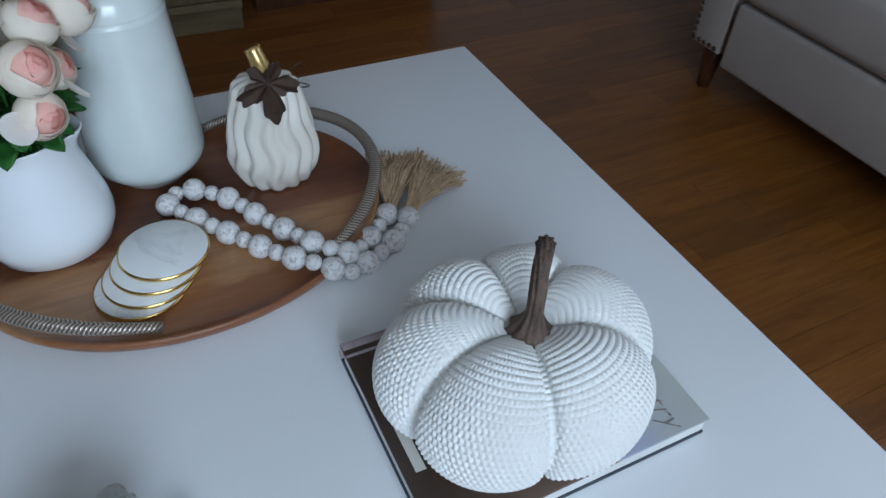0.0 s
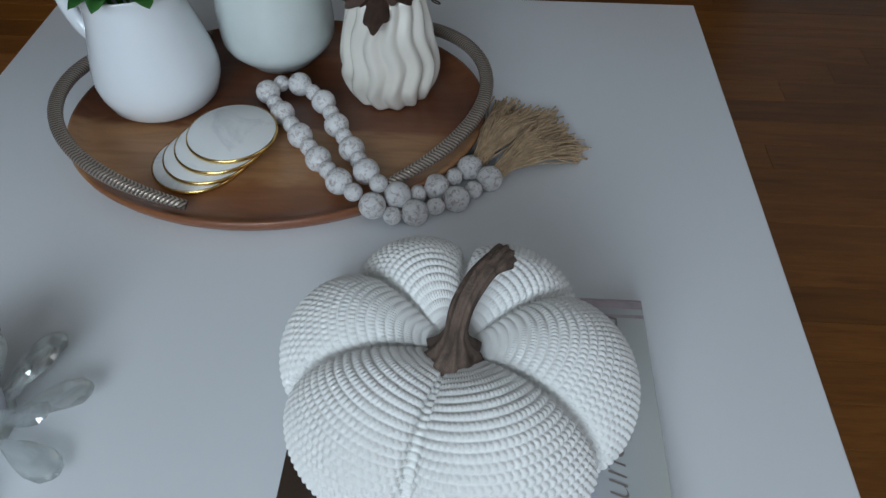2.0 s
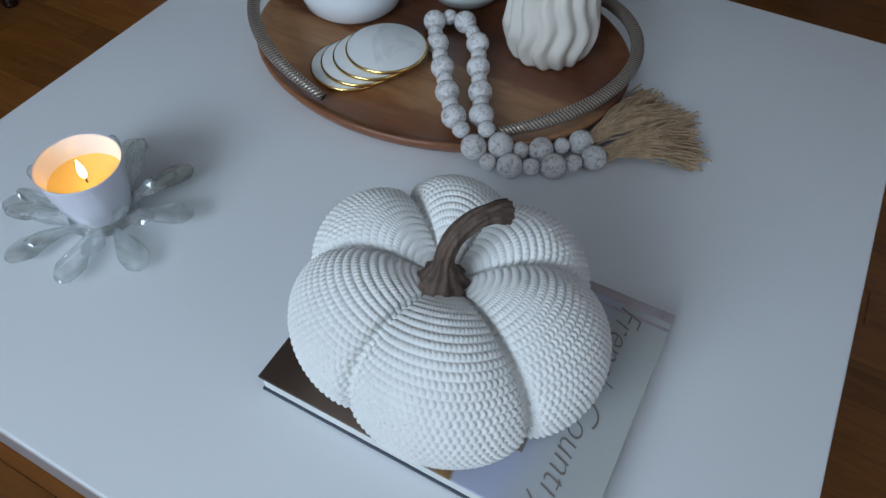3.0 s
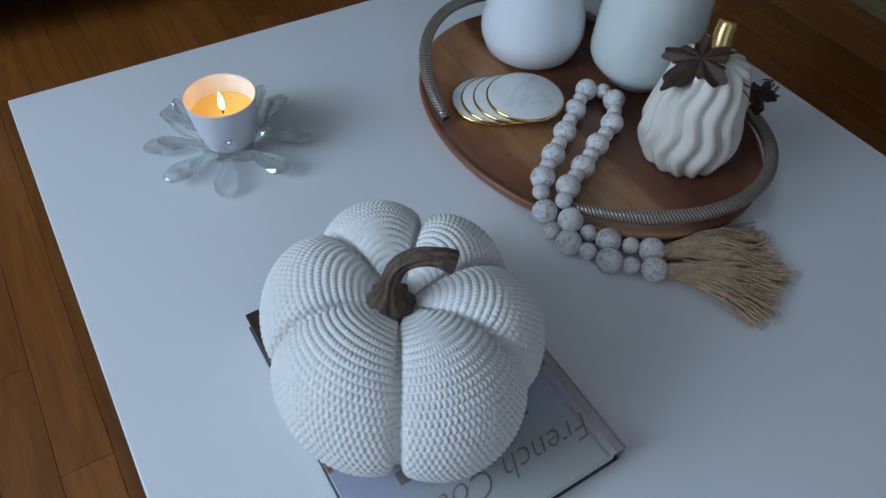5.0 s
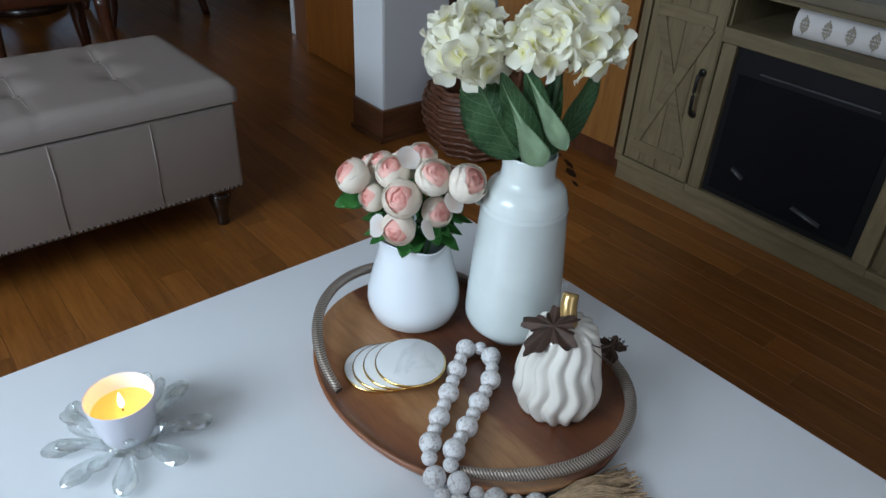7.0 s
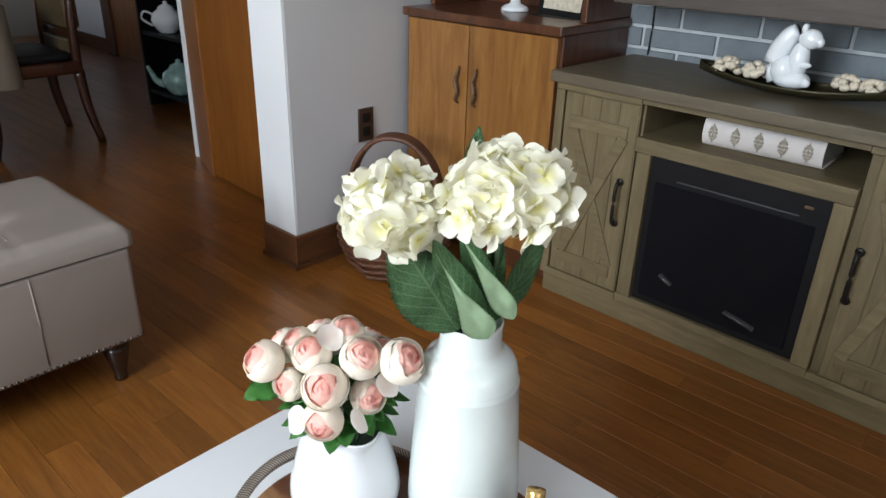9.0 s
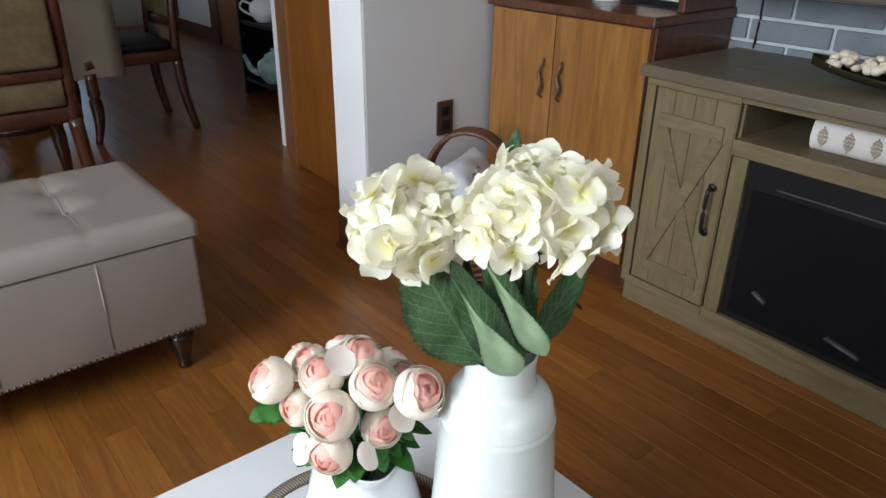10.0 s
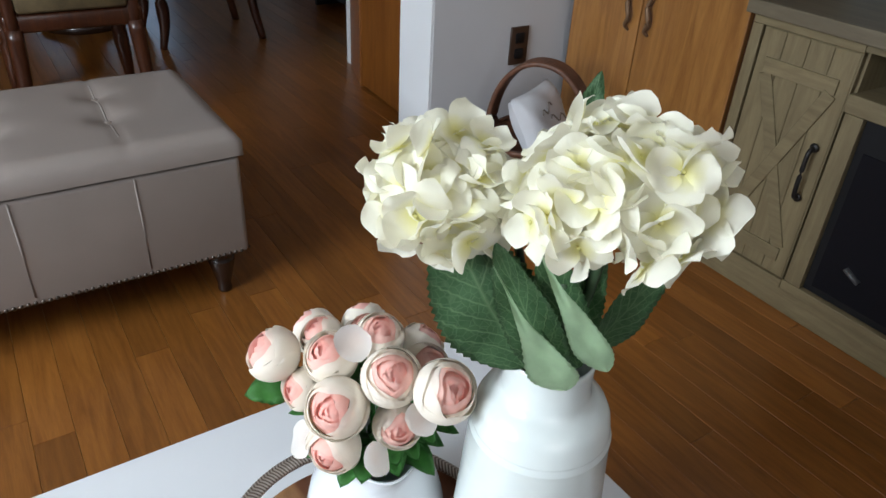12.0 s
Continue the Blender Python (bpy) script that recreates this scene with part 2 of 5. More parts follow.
def vein_leaf(name, lo, hi, vein):
    """Leaf skin with a midrib, slanting side veins and a fine net, laid out along the blade."""
    m, n, l, b = shader(name)
    uv = n.new("ShaderNodeUVMap")
    sep = n.new("ShaderNodeSeparateXYZ")
    l.new(uv.outputs[0], sep.inputs[0])

    def op(kind, a, k, c=None):
        x = n.new("ShaderNodeMath")
        x.operation = kind
        for s, val in zip(x.inputs, (a, k, c)):
            if isinstance(val, (int, float)):
                s.default_value = val
            elif val is not None:
                l.new(val, s)
        return x.outputs[0]
    side = op("ABSOLUTE", op("SUBTRACT", sep.outputs[1], 0.5), 0)
    ph = op("SUBTRACT", op("MULTIPLY", sep.outputs[0], 9.0), op("MULTIPLY", side, 5.0))
    tri = op("PINGPONG", ph, 0.5)
    sv = op("SMOOTH_MIN", op("MULTIPLY", tri, 9.0), op("MULTIPLY", side, 32.0), 0.2)
    v = n.new("ShaderNodeTexVoronoi")
    v.feature = "DISTANCE_TO_EDGE"
    v.inputs["Scale"].default_value = 170
    tc = n.new("ShaderNodeTexCoord")
    l.new(tc.outputs["Object"], v.inputs["Vector"])
    net = op("ADD", op("MULTIPLY", v.outputs["Distance"], 5.0), 0.55)
    h = op("MINIMUM", op("MINIMUM", sv, net), 1.0)
    t = noise_node(n, l, 50, 3)
    r = ramp(n, l, t.outputs[0], [(0.3, lo), (0.7, hi)])
    mx = n.new("ShaderNodeMix")
    mx.data_type = "RGBA"
    l.new(h, mx.inputs[0])
    mx.inputs[6].default_value = (*vein, 1)
    l.new(r.outputs[0], mx.inputs[7])
    l.new(mx.outputs[2], b.inputs["Base Color"])
    b.inputs["Roughness"].default_value = 0.55
    bump(n, l, b, h, 0.35, 0.0015)
    return m


M["leaf_pale"] = plain("pale_leaf_underside", (0.46, 0.63, 0.40), 0.6, var=0.12, scale=40, fine=300, relief=0.1)
M["green"] = vein_leaf("deep_green_leaf", (0.045, 0.120, 0.045), (0.085, 0.195, 0.078), (0.17, 0.29, 0.14))


def petal_mat(name, inner, outer, length, sss=0.35):
    """Colour runs from the petal's foot to its rim, by distance from the flower's centre."""
    m, n, l, b = shader(name)
    tc = n.new("ShaderNodeTexCoord")
    ln = n.new("ShaderNodeVectorMath")
    ln.operation = "LENGTH"
    l.new(tc.outputs["Object"], ln.inputs[0])
    dv = n.new("ShaderNodeMath")
    dv.operation = "DIVIDE"
    dv.inputs[1].default_value = length
    l.new(ln.outputs["Value"], dv.inputs[0])
    t = noise_node(n, l, 130, 3)
    ad = n.new("ShaderNodeMath")
    ad.operation = "MULTIPLY_ADD"
    ad.inputs[1].default_value = 0.35
    l.new(t.outputs[0], ad.inputs[0])
    l.new(dv.outputs[0], ad.inputs[2])
    r = ramp(n, l, ad.outputs[0], [(0.35, inner), (0.95, outer)])
    l.new(r.outputs[0], b.inputs["Base Color"])
    b.inputs["Roughness"].default_value = 0.65
    tl = n.new("ShaderNodeBsdfTranslucent")
    l.new(r.outputs[0], tl.inputs[0])
    ms = n.new("ShaderNodeMixShader")
    ms.inputs[0].default_value = sss
    l.new(b.outputs[0], ms.inputs[1])
    l.new(tl.outputs[0], ms.inputs[2])
    l.new(ms.outputs[0], n["Material Output"].inputs[0])
    return m


M["hydrangea"] = petal_mat("hydrangea_petal", (0.84, 0.80, 0.36), (0.93, 0.91, 0.78), 0.0180, 0.4)
M["rose_out"] = petal_mat("rose_outer_petal", (0.99, 0.74, 0.64), (0.98, 0.915, 0.81), 0.0262, 0.35)
M["petal_white"] = petal_mat("white_petal", (0.86, 0.76, 0.70), (0.88, 0.84, 0.80), 0.02, 0.35)
M["rose_in"] = petal_mat("rose_inner_petal", (1.0, 0.39, 0.35), (1.0, 0.66, 0.57), 0.0265, 0.35)


def knit_mat():
    m, n, l, b = shader("white_cotton_knit")
    t = noise_node(n, l, 9, 3)
    r = ramp(n, l, t.outputs[0], [(0.3, (0.80, 0.80, 0.78)), (0.7, (0.86, 0.86, 0.84))])
    l.new(r.outputs[0], b.inputs["Base Color"])
    b.inputs["Roughness"].default_value = 0.9
    b.inputs["Sheen Weight"].default_value = 0.2
    f = noise_node(n, l, 900, 2)
    bump(n, l, b, f.outputs[0], 0.5, 0.0008)
    return m


M["knit"] = knit_mat()
M["stem"] = wood("dry_pumpkin_stem", (0.04, 0.026, 0.019), (0.17, 0.115, 0.085), (6, 6, 1), 24, 0.75, 0.0, rand=False, relief=0.6)


def glass_mat():
    """Clear cut crystal: see-through, a little bending, bright facets."""
    m, n, l, b = shader("crystal_glass")
    b.inputs["Base Color"].default_value = (0.97, 1.0, 0.99, 1)
    b.inputs["Transmission Weight"].default_value = 1.0
    b.inputs["Roughness"].default_value = 0.01
    b.inputs["IOR"].default_value = 1.45
    clear = n.new("ShaderNodeBsdfTransparent")
    clear.inputs[0].default_value = (0.965, 0.99, 0.98, 1)
    gloss = n.new("ShaderNodeBsdfGlossy")
    gloss.inputs["Roughness"].default_value = 0.03
    body, face = n.new("ShaderNodeMixShader"), n.new("ShaderNodeMixShader")
    body.inputs[0].default_value = 0.42
    face.inputs[0].default_value = 0.20
    l.new(clear.outputs[0], body.inputs[1])
    l.new(b.outputs[0], body.inputs[2])
    l.new(body.outputs[0], face.inputs[1])
    l.new(gloss.outputs[0], face.inputs[2])
    l.new(face.outputs[0], n["Material Output"].inputs[0])
    return m


M["glass"] = glass_mat()


def flame_mat():
    m, n, l, b = shader("candle_flame")
    b.inputs["Base Color"].default_value = (1, 0.7, 0.25, 1)
    b.inputs["Emission Color"].default_value = (1.0, 0.72, 0.30, 1)
    b.inputs["Emission Strength"].default_value = 14
    return m


M["flame"] = flame_mat()


def braid_mat():
    """Silver-brown woven band: slanted strands along the handle's length."""
    m, n, l, b = shader("woven_silver_band")
    uv = n.new("ShaderNodeUVMap")
    sep = n.new("ShaderNodeSeparateXYZ")
    l.new(uv.outputs[0], sep.inputs[0])

    def math1(op, a, k):
        x = n.new("ShaderNodeMath")
        x.operation = op
        l.new(a, x.inputs[0])
        if isinstance(k, float):
            x.inputs[1].default_value = k
        else:
            l.new(k, x.inputs[1])
        return x.outputs[0]
    pp = math1("PINGPONG", math1("MULTIPLY", sep.outputs[1], 4.0), 1.0)
    ph = math1("ADD", math1("MULTIPLY", sep.outputs[0], 120.0), math1("MULTIPLY", pp, 1.6))
    s = math1("ABSOLUTE", math1("SINE", math1("MULTIPLY", ph, 3.14159), 0.0), 0.0)
    t = noise_node(n, l, 60, 3)
    r = ramp(n, l, s, [(0.0, (0.05, 0.035, 0.025)), (0.6, (0.27, 0.21, 0.165)), (1.0, (0.44, 0.39, 0.34))])
    l.new(r.outputs[0], b.inputs["Base Color"])
    b.inputs["Metallic"].default_value = 0.55
    b.inputs["Roughness"].default_value = 0.38
    bump(n, l, b, s, 0.55, 0.001)
    return m


M["braid"] = braid_mat()


def cover_mat():
    """Printed book cover: warm brown interior photo below, pale lavender-grey above."""
    m, n, l, b = shader("printed_cover")
    tc = n.new("ShaderNodeTexCoord")
    sep = n.new("ShaderNodeSeparateXYZ")
    l.new(tc.outputs["Object"], sep.inputs[0])
    mr = n.new("ShaderNodeMapRange")
    mr.inputs["From Min"].default_value, mr.inputs["From Max"].default_value = -0.145, 0.145
    l.new(sep.outputs[1], mr.inputs[0])
    t = noise_node(n, l, 14, 4, (1, 1, 1), 0.6)
    ad = n.new("ShaderNodeMath")
    ad.operation = "MULTIPLY_ADD"
    ad.inputs[1].default_value = 0.10
    l.new(t.outputs[0], ad.inputs[0])
    l.new(mr.outputs[0], ad.inputs[2])
    r = ramp(n, l, ad.outputs[0], [(0.03, (0.50, 0.52, 0.49)), (0.22, (0.46, 0.48, 0.50)), (0.30, (0.42, 0.45, 0.58)),
                                   (0.41, (0.40, 0.42, 0.53)), (0.42, (0.20, 0.11, 0.03)), (0.45, (0.25, 0.14, 0.05)),
                                   (0.47, (0.16, 0.11, 0.09)), (0.75, (0.13, 0.085, 0.06)), (0.98, (0.05, 0.03, 0.02))])
    l.new(r.outputs[0], b.inputs["Base Color"])
    b.inputs["Roughness"].default_value = 0.28
    b.inputs["Coat Weight"].default_value = 0.3
    return m


M["cover"] = cover_mat()
M["cover_edge"] = plain("cover_board", (0.05, 0.06, 0.08), 0.4)
M["cover_band"] = plain("cover_hinge_band", (0.42, 0.36, 0.38), 0.35, var=0.2, scale=40)

# ---------- mesh helpers ----------


def root_of(ob):
    while ob.parent:
        ob = ob.parent
    return ob


def thing(name, loc, label, category, group="", kind=""):
    ob = new(name)
    ob.empty_display_size = 0.05
    ob.location = loc
    return tagged(ob, label, category, group, kind)


def finish(bm, smooth):
    for f in bm.faces:
        f.smooth = smooth
    me = bpy.data.meshes.new("m")
    bm.to_mesh(me)
    bm.free()
    return me


def part(name, bm, material, parent, label="", smooth=True):
    """One mesh object under a thing or a part; bm is in world coordinates."""
    o = root_of(parent).location if parent else Vector((0, 0, 0))
    bmesh.ops.translate(bm, verts=bm.verts, vec=-o)
    me = finish(bm, smooth)
    me.name = name
    me.materials.append(M[material] if isinstance(material, str) else material)
    ob = new(name, me)
    if parent:
        ob.parent = parent
    return tagged(ob, label)


def solid(name, bm, material, label, category, kind="structure", smooth=False, group=""):
    me = finish(bm, smooth)
    me.name = name
    me.materials.append(M[material])
    return tagged(new(name, me), label, category, group, kind)


def box(x0, x1, y0, y1, z0, z1, bevel=0.0, seg=2, m=None):
    bm = bmesh.new()
    bmesh.ops.create_cube(bm, size=1)
    bmesh.ops.scale(bm, verts=bm.verts, vec=(x1 - x0, y1 - y0, z1 - z0))
    bmesh.ops.translate(bm, verts=bm.verts, vec=((x0 + x1) / 2, (y0 + y1) / 2, (z0 + z1) / 2))
    if bevel:
        bmesh.ops.bevel(bm, geom=bm.edges[:], offset=bevel, segments=seg, profile=0.5, affect="EDGES")
    if m:
        bmesh.ops.transform(bm, matrix=m, verts=bm.verts)
    return bm


def merge(*bms):
    out = bms[0]
    for b in bms[1:]:
        me = bpy.data.meshes.new("tmp")
        b.to_mesh(me)
        b.free()
        out.from_mesh(me)
        bpy.data.meshes.remove(me)
    return out


def grid_bm(rows, closed_u=False, closed_v=False):
    """Quads over a table of points: rows of equally many points."""
    bm = bmesh.new()
    vs = [[bm.verts.new(p) for p in r] for r in rows]
    nr, nc = len(vs), len(vs[0])
    for i in range(nr if closed_v else nr - 1):
        for j in range(nc if closed_u else nc - 1):
            bm.faces.new((vs[i][j], vs[i][(j + 1) % nc], vs[(i + 1) % nr][(j + 1) % nc], vs[(i + 1) % nr][j]))
    return bm


def lathe(profile, cx, cy, n=48, shape=None):
    """Turns (radius, z) pairs about the vertical through (cx, cy); shape(angle, r, z) may alter the radius."""
    rows = []
    for r, z in profile:
        row = []
        for k in range(n):
            a = 2 * math.pi * k / n
            rr = shape(a, r, z) if shape else r
            row.append((cx + rr * math.cos(a), cy + rr * math.sin(a), z))
        rows.append(row)
    bm = grid_bm(rows, closed_u=True)
    bmesh.ops.recalc_face_normals(bm, faces=bm.faces)
    return bm


def spline(pts, n):
    """Points on a smooth curve through pts."""
    p = [Vector(q) for q in pts]
    p = [2 * p[0] - p[1]] + p + [2 * p[-1] - p[-2]]
    out = []
    segs = len(p) - 3
    for k in range(n):
        u = k / (n - 1) * segs
        i = min(int(u), segs - 1)
        t = u - i
        a, b, c, d = p[i:i + 4]
        out.append(0.5 * ((2 * b) + (c - a) * t + (2 * a - 5 * b + 4 * c - d) * t * t + (3 * b - a - 3 * c + d) * t ** 3))
    return out


def tube(pts, radius, sides=8, flat=1.0, uv=False, caps=True, bm=None):
    """A round rod along pts; radius is a number or a function of 0..1."""
    bm = bm or bmesh.new()
    layer = bm.loops.layers.uv.verify() if uv else None
    rings = []
    up = Vector((0, 0, 1))
    n = len(pts)
    for k, p in enumerate(pts):
        d = (Vector(pts[min(k + 1, n - 1)]) - Vector(pts[max(k - 1, 0)])).normalized()
        s = d.cross(up)
        s = s.normalized() if s.length > 1e-3 else Vector((1, 0, 0))
        v = s.cross(d).normalized()
        r = radius(k / (n - 1)) if callable(radius) else radius
        rings.append([bm.verts.new(Vector(p) + r * (math.cos(2 * math.pi * j / sides) * s + flat * math.sin(2 * math.pi * j / sides) * v))
                      for j in range(sides)])
    for k in range(n - 1):
        for j in range(sides):
            f = bm.faces.new((rings[k][j], rings[k][(j + 1) % sides], rings[k + 1][(j + 1) % sides], rings[k + 1][j]))
            if layer:
                for lp, (a, b) in zip(f.loops, ((k, j), (k, j + 1), (k + 1, j + 1), (k + 1, j))):
                    lp[layer].uv = (a / (n - 1), b / sides)
    if caps:
        bm.faces.new(rings[0][::-1])
        bm.faces.new(rings[-1])
    return bm


def ball(c, r, n=12, squash=(1, 1, 1)):
    bm = bmesh.new()
    bmesh.ops.create_uvsphere(bm, u_segments=n, v_segments=max(6, n * 2 // 3), radius=r)
    bmesh.ops.scale(bm, verts=bm.verts, vec=squash)
    bmesh.ops.translate(bm, verts=bm.verts, vec=c)
    return bm

# ---------- setting ----------
solid("floor", box(-2.7, 3.2, -2.5, 8.4, -0.12, -0.012), "subfloor", "honey-brown oak strip floor with a satin varnish", "floor")
FLOOR = bpy.data.objects["floor"]
solid("ceiling", box(-2.7, 3.2, -2.5, 8.4, 2.5, 2.6), "ceiling", "plain white painted ceiling", "ceiling")


def wall_with_window(name, axis, at, a0, a1, w0, w1, zb, zt, thick=0.12):
    """A wall along one axis with a window opening cut through it."""
    bms = []
    for p, q, r, s in ((a0, w0, 0, 2.5), (w1, a1, 0, 2.5), (w0, w1, 0, zb), (w0, w1, zt, 2.5)):
        bms.append(box(at - thick, at, p, q, r, s) if axis == "x" else box(p, q, at - thick, at, r, s))
    return solid(name, merge(*bms), "wall_low_bounce", "unseen wall, coloured dark to cut bounced light", "wall")


wall_with_window("wall_west", "x", -2.22, -2.42, 8.32, -0.25, 1.65, 1.05, 2.39)
solid("wall_south", merge(box(-2.22, -1.15, -2.42, -2.3, 0, 2.5), box(0.75, 2.54, -2.42, -2.3, 0, 2.5), box(-1.15, 0.75, -2.42, -2.3, 0, 1.05), box(-1.15, 0.75, -2.42, -2.3, 2.39, 2.5)), "wall_low_bounce", "unseen wall, coloured dark to cut bounced light", "wall")
solid("wall_north", merge(box(-2.22, 0.98, 8.2, 8.32, 0, 2.5), box(2.2, 3.05, 8.2, 8.32, 0, 2.5), box(0.98, 2.2, 8.2, 8.32, 2.15, 2.5),
                          box(0.98, 2.2, 8.2, 8.32, 0, 0.5)), "wall_low_bounce", "wall with a window, coloured dark to cut bounced light", "wall")
solid("wall_hearth", box(2.54, 2.66, -2.42, 2.2, 0, 2.5), "mortar", "fireplace wall of grey painted brick with pale joints", "wall")
solid("wall_partition", box(1.58, 2.54, 2.07, 2.26, 0, 2.5, 0.004), "wall", "grey painted partition wall with an end coloured as daylit", "wall")
# Thin whiter sheet over the wall's end: dining-side daylight put into its colour.
solid("wall_end_face", box(1.574, 1.5795, 2.072, 2.258, 0.13, 2.49, 0.001), "wall_white", "partition wall end, coloured lighter for the daylight on it", "wall")
solid("wall_dining", box(3.05, 3.17, 2.26, 8.3, 0, 2.5), "wall_white", "white painted dining room wall", "wall")
solid("baseboard", merge(box(1.566, 2.11, 2.056, 2.07, 0, 0.13, 0.003), box(1.562, 1.574, 2.056, 2.26, 0, 0.13, 0.003),
                         box(1.55, 2.11, 2.046, 2.056, 0, 0.02, 0.003), box(1.55, 1.562, 2.046, 2.26, 0, 0.02, 0.003)),
      "trim_wood", "brown stained wood baseboard", "baseboard")
solid("baseboard_dining", box(3.03, 3.05, 6.73, 8.2, 0, 0.12, 0.004), "trim_wood", "brown stained wood baseboard", "baseboard")
# The second frame is made up to go with the south fill.
for k, (wx, wy, vert) in enumerate(((-2.24, 0.7, "x"), (-0.2, -2.33, "y"))):
    fr = thing(f"window_{k + 1}", (wx, wy, 0.8), "white framed window, out of view, with daylight behind it", "window", kind="structure")
    h0, h1, half = 1.05, 2.39, 0.95
    for s in (-half + 0.03, 0, half - 0.03):
        part("mullion", box(wx - 0.03, wx + 0.03, wy + s - 0.03, wy + s + 0.03, h0, h1) if vert == "x" else
             box(wx + s - 0.03, wx + s + 0.03, wy - 0.03, wy + 0.03, h0, h1), "wall_white", fr, smooth=False)
    for z in (h0 + 0.03, h1 - 0.03):
        part("window_frame", box(wx - 0.029, wx + 0.029, wy - half, wy + half, z - 0.03, z + 0.03) if vert == "x" else
             box(wx - half, wx + half, wy - 0.029, wy + 0.029, z - 0.03, z + 0.03), "wall_white", fr, smooth=False)

# open slab door and casing past the partition
door = thing("door_1", (1.83, 2.3, 0), "honey-brown flush wooden door standing open", "door", kind="structure")
for nm, p, q, w, top in (("door_leaf", (1.835, 2.29), (1.894, 3.158), 0.04, 2.03), ("hinge_stile", (1.886, 3.163), (2.0, 3.485), 0.05, 2.06)):
    ang = math.atan2(-(q[0] - p[0]), q[1] - p[1])
    dm = Matrix.Translation((*p, 0)) @ Matrix.Rotation(ang, 4, "Z")
    part(nm, box(0, w, 0, math.hypot(q[0] - p[0], q[1] - p[1]), 0.012 if nm == "door_leaf" else 0, top, 0.003, m=dm), "door_wood", door, smooth=False)
solid("trim", box(1.998, 2.022, 3.490, 3.525, 0, 2.2, 0.002), "wall_white", "white painted corner strip beside the door", "trim")
solid("wall_door", box(2.06, 2.14, 2.26, 3.52, 0, 2.5), "wall", "grey wall behind the open door", "wall")
cas = thing("door_2", (2.98, 6.15, 0), "brown stained wooden door casing in the dining room wall", "door casing", kind="structure")
part("casing", box(2.98, 3.05, 6.56, 6.72, 0, 2.1, 0.005), "red_wood", cas, smooth=False)
part("casing", box(2.98, 3.05, 5.60, 5.745, 0, 2.1, 0.005), "red_wood", cas, smooth=False)
part("door_leaf", box(3.0, 3.05, 5.75, 6.555, 0, 2.08, 0.003), "door_wood", cas, smooth=False)

plate = thing("wall_outlet", (1.916, 2.07, 0.48), "brown electrical outlet plate on the grey wall", "outlet")
part("plate", box(1.879, 1.953, 2.062, 2.0695, 0.418, 0.543, 0.003), "outlet", plate)
for z in (0.455, 0.506):
    part("socket", box(1.898, 1.934, 2.059, 2.063, z - 0.017, z + 0.017, 0.004), "black", plate)

# ---------- coffee table ----------
tab = thing("coffee_table", (0.457, 0.465, 0), "square coffee table with glossy white top and dark base", "coffee table")
part("tabletop", box(-0.012, 0.926, 0.0, 0.931, 0.428, 0.45, 0.0025, 3), "lacquer", tab, "glossy white lacquered top")
part("side_panel", box(0.004, 0.022, 0.012, 0.919, 0.19, 0.427, 0.002), "espresso", tab, smooth=False)
part("side_panel", box(0.892, 0.91, 0.012, 0.919, 0.19, 0.427, 0.002), "espresso", tab, smooth=False)
part("end_panel", box(0.023, 0.891, 0.014, 0.032, 0.19, 0.427, 0.002), "espresso", tab, smooth=False)
part("end_panel", box(0.023, 0.891, 0.899, 0.917, 0.19, 0.427, 0.002), "espresso", tab, smooth=False)
part("drawer_front", box(-0.004, 0.003, 0.53, 0.80, 0.215, 0.345, 0.002), "grey_panel", tab, "grey drawer panel", smooth=False)
for x in (0.05, 0.864):
    for y in (0.06, 0.87):
        part("leg", box(x - 0.03, x + 0.03, y - 0.03, y + 0.03, 0, 0.189, 0.004), "espresso", tab, smooth=False)

# ---------- electric fireplace console ----------
con = thing("fireplace_console", (2.3, 0.757, 0), "rustic oak media console with electric fireplace and barn doors", "console")
Y0, Y1 = 0.155, 1.336
part("top", box(2.045, 2.53, Y0 - 0.01, Y1 + 0.012, 0.738, 0.772, 0.003), "rustic_top", con, smooth=False)
part("plinth", box(2.092, 2.52, Y0, Y1, 0.0, 0.078, 0.004), "rustic_h", con, smooth=False)
part("back_panel", box(2.50, 2.52, Y0 + 0.02, Y1 - 0.02, 0.079, 0.737), "rustic", con, smooth=False)
for y in (Y0, Y1 - 0.03):
    part("side_panel", box(2.076, 2.499, y, y + 0.03, 0.079, 0.737, 0.002), "rustic", con, smooth=False)
for y in (0.428, 1.048):
    part("divider", box(2.096, 2.499, y - 0.012, y + 0.012, 0.079, 0.737, 0.002), "rustic", con, smooth=False)
part("shelf_rail", box(2.07, 2.499, 0.441, 1.039, 0.578, 0.622, 0.003), "rustic_h", con, smooth=False)
part("shelf_rail", box(2.072, 2.10, 0.441, 1.039, 0.718, 0.737, 0.002), "rustic_h", con, smooth=False)
for y0, y1 in ((Y0, 0.4405), (1.0395, Y1)):
    part("top_rail", box(2.071, 2.0955, y0, y1, 0.714, 0.737, 0.002), "rustic_h", con, smooth=False)
    part("base_rail", box(2.071, 2.0955, y0, y1, 0.0785, 0.102, 0.002), "rustic_h", con, smooth=False)
part("stile", box(2.071, 2.0955, 1.306, Y1, 0.1025, 0.7135, 0.002), "rustic", con, smooth=False)
part("base_rail", box(2.072, 2.12, 0.441, 1.039, 0.0785, 0.107, 0.002), "rustic_h", con, smooth=False)
for y in (0.441, 0.988):
    part("stile", box(2.072, 2.12, y, y + 0.046, 0.108, 0.577, 0.002), "rustic", con, smooth=False)
